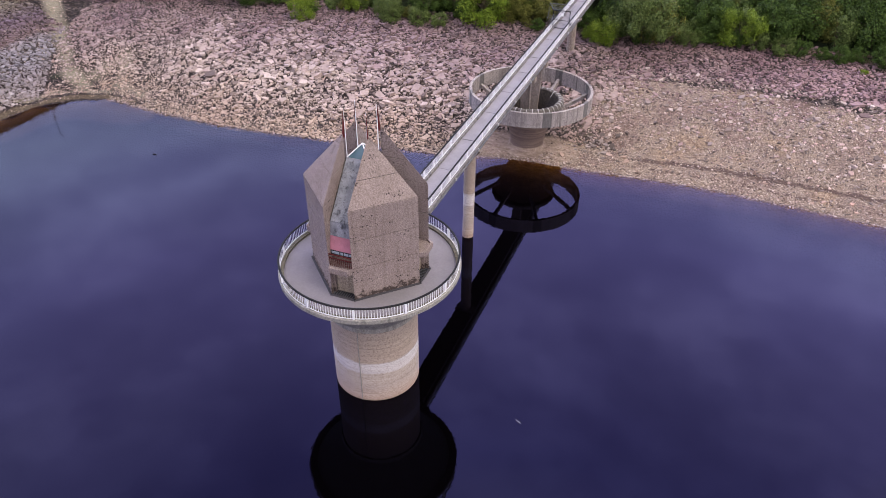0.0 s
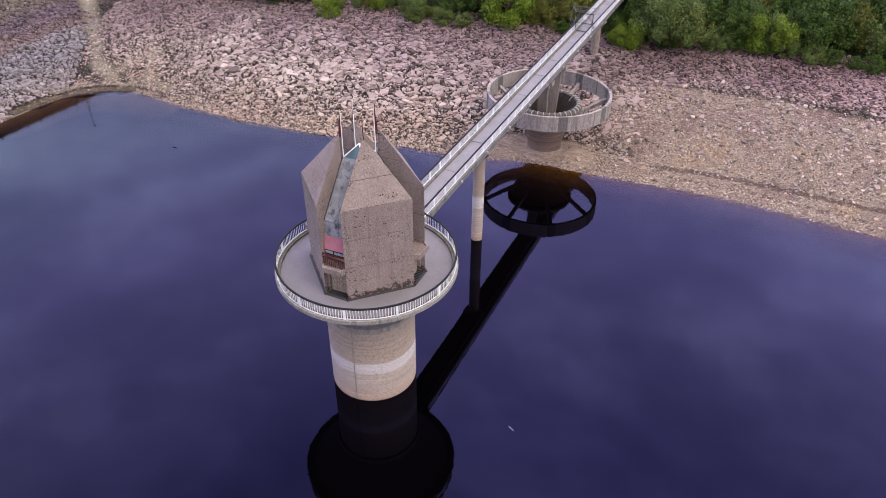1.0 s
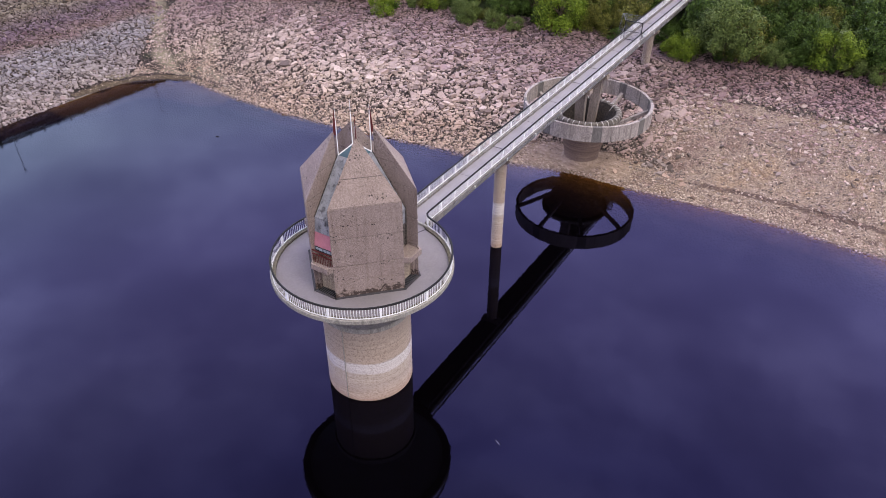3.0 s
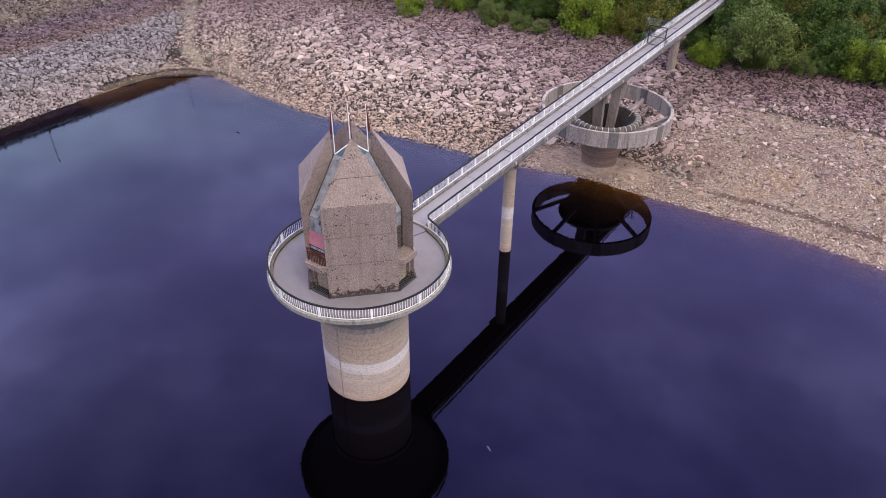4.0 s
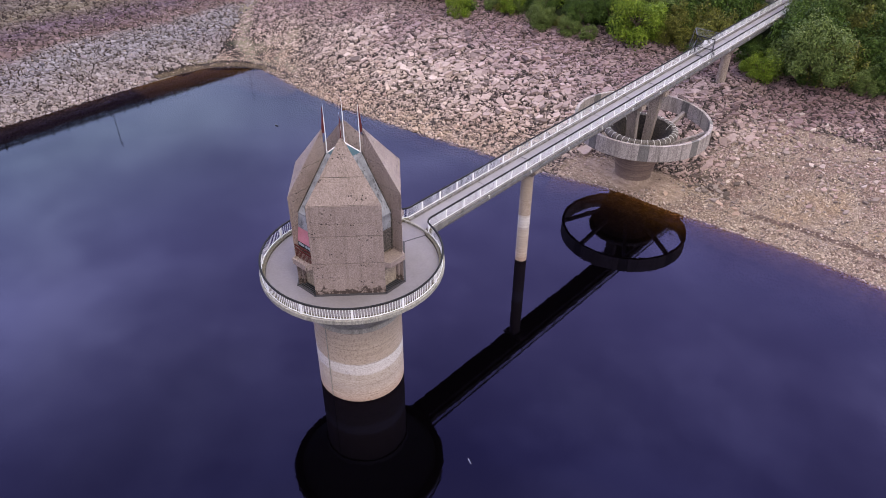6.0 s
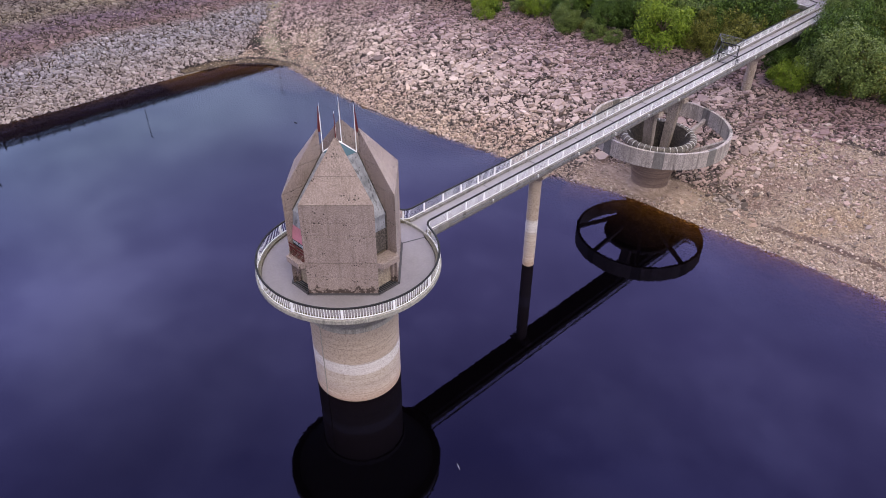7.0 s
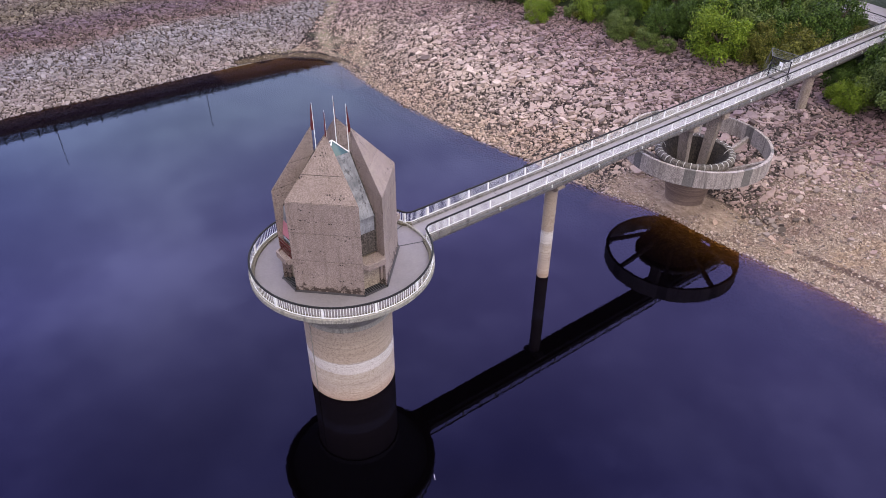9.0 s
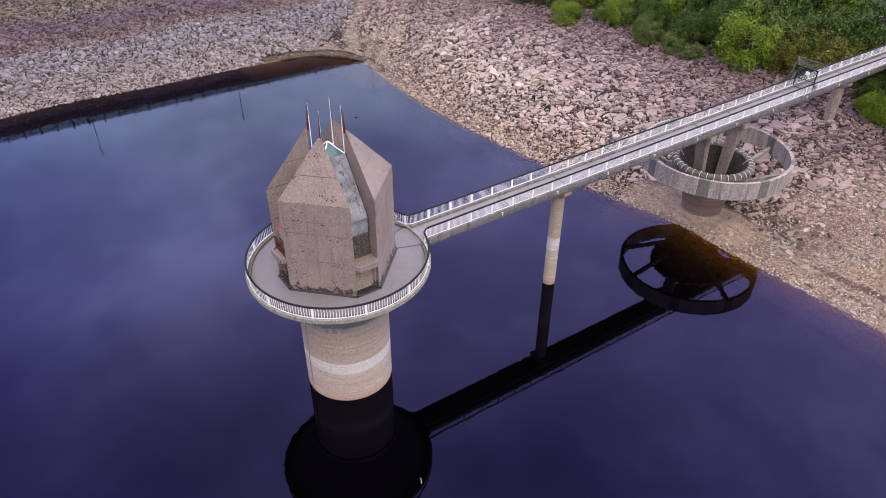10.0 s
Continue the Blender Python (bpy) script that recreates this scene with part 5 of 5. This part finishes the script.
def slab(seed):
    """A split slab: an uneven outline, steep broken sides, a nearly flat top with worn rims."""
    r = random.Random(seed)
    n = r.choice((4, 5, 5, 6, 6))
    wide = r.uniform(0.58, 0.95)
    thick = r.uniform(0.12, 0.34)
    turn = r.gauss(0, 0.25)
    spots = [(2 * math.pi * (i + r.uniform(-0.34, 0.34)) / n, r.uniform(0.78, 1.2)) for i in range(n)]
    edge = [(0.5 * q * math.cos(a), 0.5 * q * wide * math.sin(a)) for a, q in spots]
    lean, lean2 = r.gauss(0, 0.15), r.gauss(0, 0.15)
    v = [(x, y, -0.3) for x, y in edge]
    v += [(x * 1.02, y * 1.02, thick - 0.03 + lean * x + lean2 * y) for x, y in edge]
    v += [(x * 0.95 + r.gauss(0, 0.015), y * 0.95 + r.gauss(0, 0.015), thick + lean * x + lean2 * y + r.gauss(0, 0.014)) for x, y in edge]
    f = []
    for k in (0, n):
        for i in range(n):
            j = (i + 1) % n
            f += [(k + i, k + j, k + n + j), (k + i, k + n + j, k + n + i)]
    f += [(2 * n, 2 * n + i, 2 * n + i + 1) for i in range(1, n - 1)]
    c, s = math.cos(turn), math.sin(turn)
    return np.array([(x * c - y * s, x * s + y * c, z) for x, y, z in v]), np.array(f)


FORMS = [slab(i) for i in range(40)]
CHIPS = [pebble(50 + i) for i in range(10)]


def surface(x, y):
    z = height(x, y)
    return z + ripple(x, y) * np.clip(z, 0, 1)


def scatter(name, label, xy, size, tilt, forms=FORMS, material=ROCK_STUFF, level=0.75):
    """One mesh of many stones lying on the slope."""
    which = rng.integers(0, len(forms), len(xy))
    vs, fs, o = [], [], 0
    z = surface(xy[:, 0], xy[:, 1])
    e = 0.4
    sx = (height(xy[:, 0] + e, xy[:, 1]) - height(xy[:, 0] - e, xy[:, 1])) / (2 * e)
    sy = (height(xy[:, 0], xy[:, 1] + e) - height(xy[:, 0], xy[:, 1] - e)) / (2 * e)
    for k, (fv, ff) in enumerate(forms):
        i = np.where(which == k)[0]
        if not len(i):
            continue
        # long sides lie mostly along the slope
        a = np.arctan2(sx[i], -sy[i]) + rng.normal(0, 0.55, len(i)) + np.pi * rng.integers(0, 2, len(i))
        c, s = np.cos(a)[:, None], np.sin(a)[:, None]
        p = fv[None] * size[i, None, None] * rng.uniform(0.8, 1.2, (len(i), 1, 3))
        x, y = p[..., 0] * c - p[..., 1] * s, p[..., 0] * s + p[..., 1] * c
        tx, ty = rng.normal(0, tilt, (len(i), 1)) + level * sx[i, None], rng.normal(0, tilt, (len(i), 1)) + level * sy[i, None]
        zz = p[..., 2] + x * tx + y * ty + z[i, None] + size[i, None] * rng.uniform(-0.2, 0.12, (len(i), 1))
        vs.append(np.stack([x + xy[i, 0, None], y + xy[i, 1, None], zz], -1).reshape(-1, 3))
        fs.append((ff[None] + (np.arange(len(i)) * len(fv))[:, None, None] + o).reshape(-1, 3))
        o += len(i) * len(fv)
    v, f = np.concatenate(vs), np.concatenate(fs)
    me = bpy.data.meshes.new(name)
    me.vertices.add(len(v))
    me.vertices.foreach_set("co", v.ravel())
    me.loops.add(f.size)
    me.loops.foreach_set("vertex_index", f.ravel().astype(np.int32))
    me.polygons.add(len(f))
    me.polygons.foreach_set("loop_start", np.arange(0, f.size, 3, dtype=np.int32))
    me.polygons.foreach_set("use_smooth", np.zeros(len(f), dtype=bool))
    me.update(calc_edges=True)
    me.validate()
    me.materials.append(material)
    return tagged(new(name, me), label, "rubble", kind="stuff")


def spread(n, x0, x1, d0, d1, dens):
    """Random places on the north bank by distance from the shore, thinned by dens(x, d)."""
    x, d = rng.uniform(x0, x1, n), rng.uniform(d0, d1, n)
    keep = rng.uniform(0, 1, n) < dens(x, d)
    x, d = x[keep], d[keep]
    y = shore(x) + d
    ok = (bank(x, y) >= dam(x, y)) & ~((np.hypot(x - CX, y - CY) < 2.9)) & ~((np.abs(x) < 0.6) & (np.abs(y - 64.3) < 0.6))
    return np.stack([x[ok], y[ok]], 1)


def bare(x, d):
    """How thickly the stones lie: gravel on the east shore, at the beach and in the gully take most of them away."""
    y = shore(x) + d
    east = soft(x - 0.3 * d, 3, 9) * soft(20.0 - d + 0.05 * x, -0.5, 2.0)
    gully = soft(3.0 - away(x, y, GULLY), 0, 2.0)
    mud = soft(1.4 - away(x, y, LEDGE), 0, 0.6)
    beach = soft(6.0 - d, 0, 1.6) * soft(x, -8.5, -4)
    scrub = soft(2.0 - np.hypot((x + 71) / 1.3, (y - 35.2) / 0.8), 0, 1.0)
    return 1 - np.maximum.reduce([scrub, (0.97 - 0.1 * soft(d, 8, 14) * soft(x, 9, 20)) * east, 0.45 * gully, mud, 0.9 * beach])


def typical(x, y):
    """The usual size of the stones: small by the water, slabs across the middle of the bank, blocks under the trees."""
    d = y - shore(x)
    on_dam = dam(x, y) > bank(x, y)
    s = np.interp(d, [0, 3, 7, 10, 14, 20, 24, 28], [0.44, 0.46, 0.56, 0.68, 0.74, 0.7, 0.64, 0.6])
    s = s * (1 - 0.35 * soft(-x, 44, 60)) * (1 + 0.12 * np.sin(0.35 * x + 1.0) * np.sin(0.3 * y))
    s = s * (1 - 0.2 * soft(x, -16, -6))
    s = np.where((x > 10) & (d < 18.5), 0.46, s)
    return np.where(on_dam, 0.46, 0.92 * s)


CELL = 1.3
taken = {}


def pack(x, y, size):
    """Lays stones from the largest down, each where it doesn't lie on another; gives those that found room."""
    kept = []
    for n in np.argsort(-size):
        px, py, s = float(x[n]), float(y[n]), float(size[n])
        cx, cy = int(px // CELL), int(py // CELL)
        if all((px - qx) ** 2 + (py - qy) ** 2 > (0.24 * (s + qs)) ** 2 for i in (-1, 0, 1) for j in (-1, 0, 1) for qx, qy, qs in taken.get((cx + i, cy + j), ())):
            taken.setdefault((cx, cy), []).append((px, py, s))
            kept.append(n)
    return np.array(kept, dtype=int)


def bed(n, lo, hi):
    """Candidate stones over the bank and the dam: places, sizes and which of the two."""
    half = n * 2 // 5
    x, d = rng.uniform(-90, 58, n - half), rng.uniform(0.05, 33, n - half)
    y = shore(x) + d
    y2, w2 = rng.uniform(-36, 46, half), rng.uniform(0.05, 21.8, half)
    x, y = np.concatenate([x, dam_foot(y2) - w2]), np.concatenate([y, y2])
    on_dam = dam(x, y) > bank(x, y)
    size = typical(x, y) * rng.uniform(lo, hi, n)
    keep = (on_dam == (np.arange(n) >= n - half)) & (rng.uniform(0, 1, n) < np.where(y > 18, bare(x, y - shore(x)), 1.0))
    keep &= (np.hypot(x - CX, y - CY) > 3.2) & ~((np.abs(x) < 0.8) & (np.abs(y - 64.3) < 0.8))
    return x[keep], y[keep], size[keep], on_dam[keep]


MESHES = []
for k, (v, f) in enumerate(FORMS):
    me = bpy.data.meshes.new("rock")
    me.from_pydata(v.tolist(), [], f.tolist())
    me.shade_flat()
    me.materials.append(ROCK)
    MESHES.append(me)
big = spread(1500, -56, 9, 2.5, 24, lambda x, d: bare(x, d) * np.interp(d, [0, 7, 10, 18, 24], [0.1, 0.2, 1.0, 0.8, 0.3]))[:620]
bsize = np.where(rng.uniform(0, 1, len(big)) < 0.16, rng.uniform(1.4, 2.2, len(big)), rng.uniform(0.85, 1.35, len(big)))
room = pack(big[:, 0], big[:, 1], bsize)[:285]
for x, y, s in [(big[n, 0], big[n, 1], bsize[n]) for n in room] + [(38, 60.1, 1.9), (40.5, 60.9, 1.9), (39.3, 58, 1.7), (36.7, 61.1, 1.0), (12.8, 43.3, 1.1), (-6.6, 44.9, 1.3), (10.5, 43.8, 1.0), (-8.4, 43.4, 2.0)]:
    x, y, s = float(x), float(y), float(s)
    p = new("rock", MESHES[int(rng.integers(0, len(MESHES)))])
    p.parent = ground
    p.location = (x, y, float(surface(x, y)) - 0.04 * s)
    slope = math.atan((float(height(x, y + 0.5)) - float(height(x, y - 0.5))))
    p.rotation_euler = (Matrix.Rotation(slope + float(rng.normal(0, 0.06)), 3, "X") @ Matrix.Rotation(float(rng.normal(0, 0.06)), 3, "Y") @ Matrix.Rotation(float(rng.uniform(0, 6.28)), 3, "Z")).to_euler()
    p.scale = (s * float(rng.uniform(0.9, 1.2)), s * float(rng.uniform(0.75, 1.0)), s * float(rng.uniform(0.3, 0.5)))

gather = [bed(8000, 1.15, 1.8), bed(42000, 0.75, 1.15), bed(120000, 0.4, 0.75)]
sx, sy, ss, sdam = [np.concatenate(c) for c in zip(*gather)]
room = pack(sx, sy, ss)
sx, sy, ss, sdam = sx[room], sy[room], ss[room], sdam[room]
place = np.stack([sx, sy], 1)
scatter("bank_rubble", "grey-purple split slabs and broken stones lying over the bank", place[~sdam], ss[~sdam], 0.15)
scatter("dam_rubble", "angular grey stone facing of the dam", place[sdam], ss[sdam], 0.16, FORMS, FACING, 0.6)
chips = spread(13000, -90, 12, 0.1, 33, lambda x, d: (bare(x, d) * 0.9 + 0.1) * (1 - 0.55 * soft(x, -14, -4)))
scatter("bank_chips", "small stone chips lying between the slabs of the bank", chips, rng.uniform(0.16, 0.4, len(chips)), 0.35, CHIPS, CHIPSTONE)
cy = rng.uniform(-36, 44, 8000)
chips = np.stack([dam_foot(cy) - rng.uniform(0.1, 21, 8000), cy], 1)
chips = chips[(dam(chips[:, 0], chips[:, 1]) > bank(chips[:, 0], chips[:, 1])) & (away(chips[:, 0], chips[:, 1], LEDGE) > 1.3)]
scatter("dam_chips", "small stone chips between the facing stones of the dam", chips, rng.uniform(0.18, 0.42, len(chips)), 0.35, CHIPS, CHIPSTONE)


def drifts(x, d):
    """Gravel lies in drifts along the shore."""
    return 0.5 + 0.5 * np.sin(0.35 * x + 1.1 * np.sin(0.9 * d) + 0.4 * d) * np.sin(1.1 * d + 0.8 * np.sin(0.23 * x))


grit = spread(76000, 2, 52, 0.0, 21.5, lambda x, d: (0.12 + 0.45 * drifts(x, d) + 0.35 * soft(2.0 - d, 0, 2)) * (1 - 0.6 * soft(9 - x, 0, 3) * soft(7 - d, 0, 2)))
pick = rng.uniform(0, 1, len(grit)) < 0.42
gsize = 0.09 + 0.36 * rng.uniform(0, 1, len(grit)) ** 3.5
scatter("bank_gravel", "small tan and pale stones strewn over the gravel shore", grit[pick], gsize[pick], 0.3, CHIPS, GRAVEL)
scatter("bank_gravel", "small dark stones strewn over the gravel shore", grit[~pick], gsize[~pick], 0.3, CHIPS, CHIPSTONE)
edge = spread(9000, -61, 52, -0.4, 2.4, lambda x, d: np.clip(1.1 - 0.35 * d, 0, 1))
scatter("shore_stones", "small damp tan stones along the water line", edge, rng.uniform(0.15, 0.4, len(edge)), 0.2, CHIPS, GRAVEL)
flat = spread(3200, 7, 52, 2.5, 21.5, lambda x, d: (0.1 + 0.6 * soft(d, 6, 14)) * (0.35 + 0.65 * drifts(0.7 * x, 0.6 * d)))
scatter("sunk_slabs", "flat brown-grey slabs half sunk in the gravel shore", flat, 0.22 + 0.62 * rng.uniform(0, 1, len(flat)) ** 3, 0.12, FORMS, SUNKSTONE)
heap = np.stack([rng.normal(8.6, 1.3, 46), rng.normal(45.0, 0.8, 46)], 1)
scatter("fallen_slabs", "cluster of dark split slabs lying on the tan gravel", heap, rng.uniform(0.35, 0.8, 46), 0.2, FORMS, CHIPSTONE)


def along(line, n, wide):
    """Places strewn along a line of points."""
    p = np.array(line)
    run = np.concatenate([[0], np.cumsum(np.hypot(*np.diff(p, axis=0).T))])
    s = rng.uniform(0, run[-1], n)
    return np.stack([np.interp(s, run, p[:, 0]) + rng.normal(0, wide, n), np.interp(s, run, p[:, 1]) + rng.normal(0, wide, n)], 1)


wash = np.concatenate([along(GULLY, 1200, 1.9), along(OCHRE, 900, 1.2), along(WRACK, 420, 0.5), along(LEDGE, 260, 0.6)])
wash = wash[height(wash[:, 0], wash[:, 1]) > 0.02]
scatter("gully_gravel", "small buff stones washed into the corner gully", wash, 0.08 + 0.3 * rng.uniform(0, 1, len(wash)) ** 3, 0.3, CHIPS, GRAVEL)
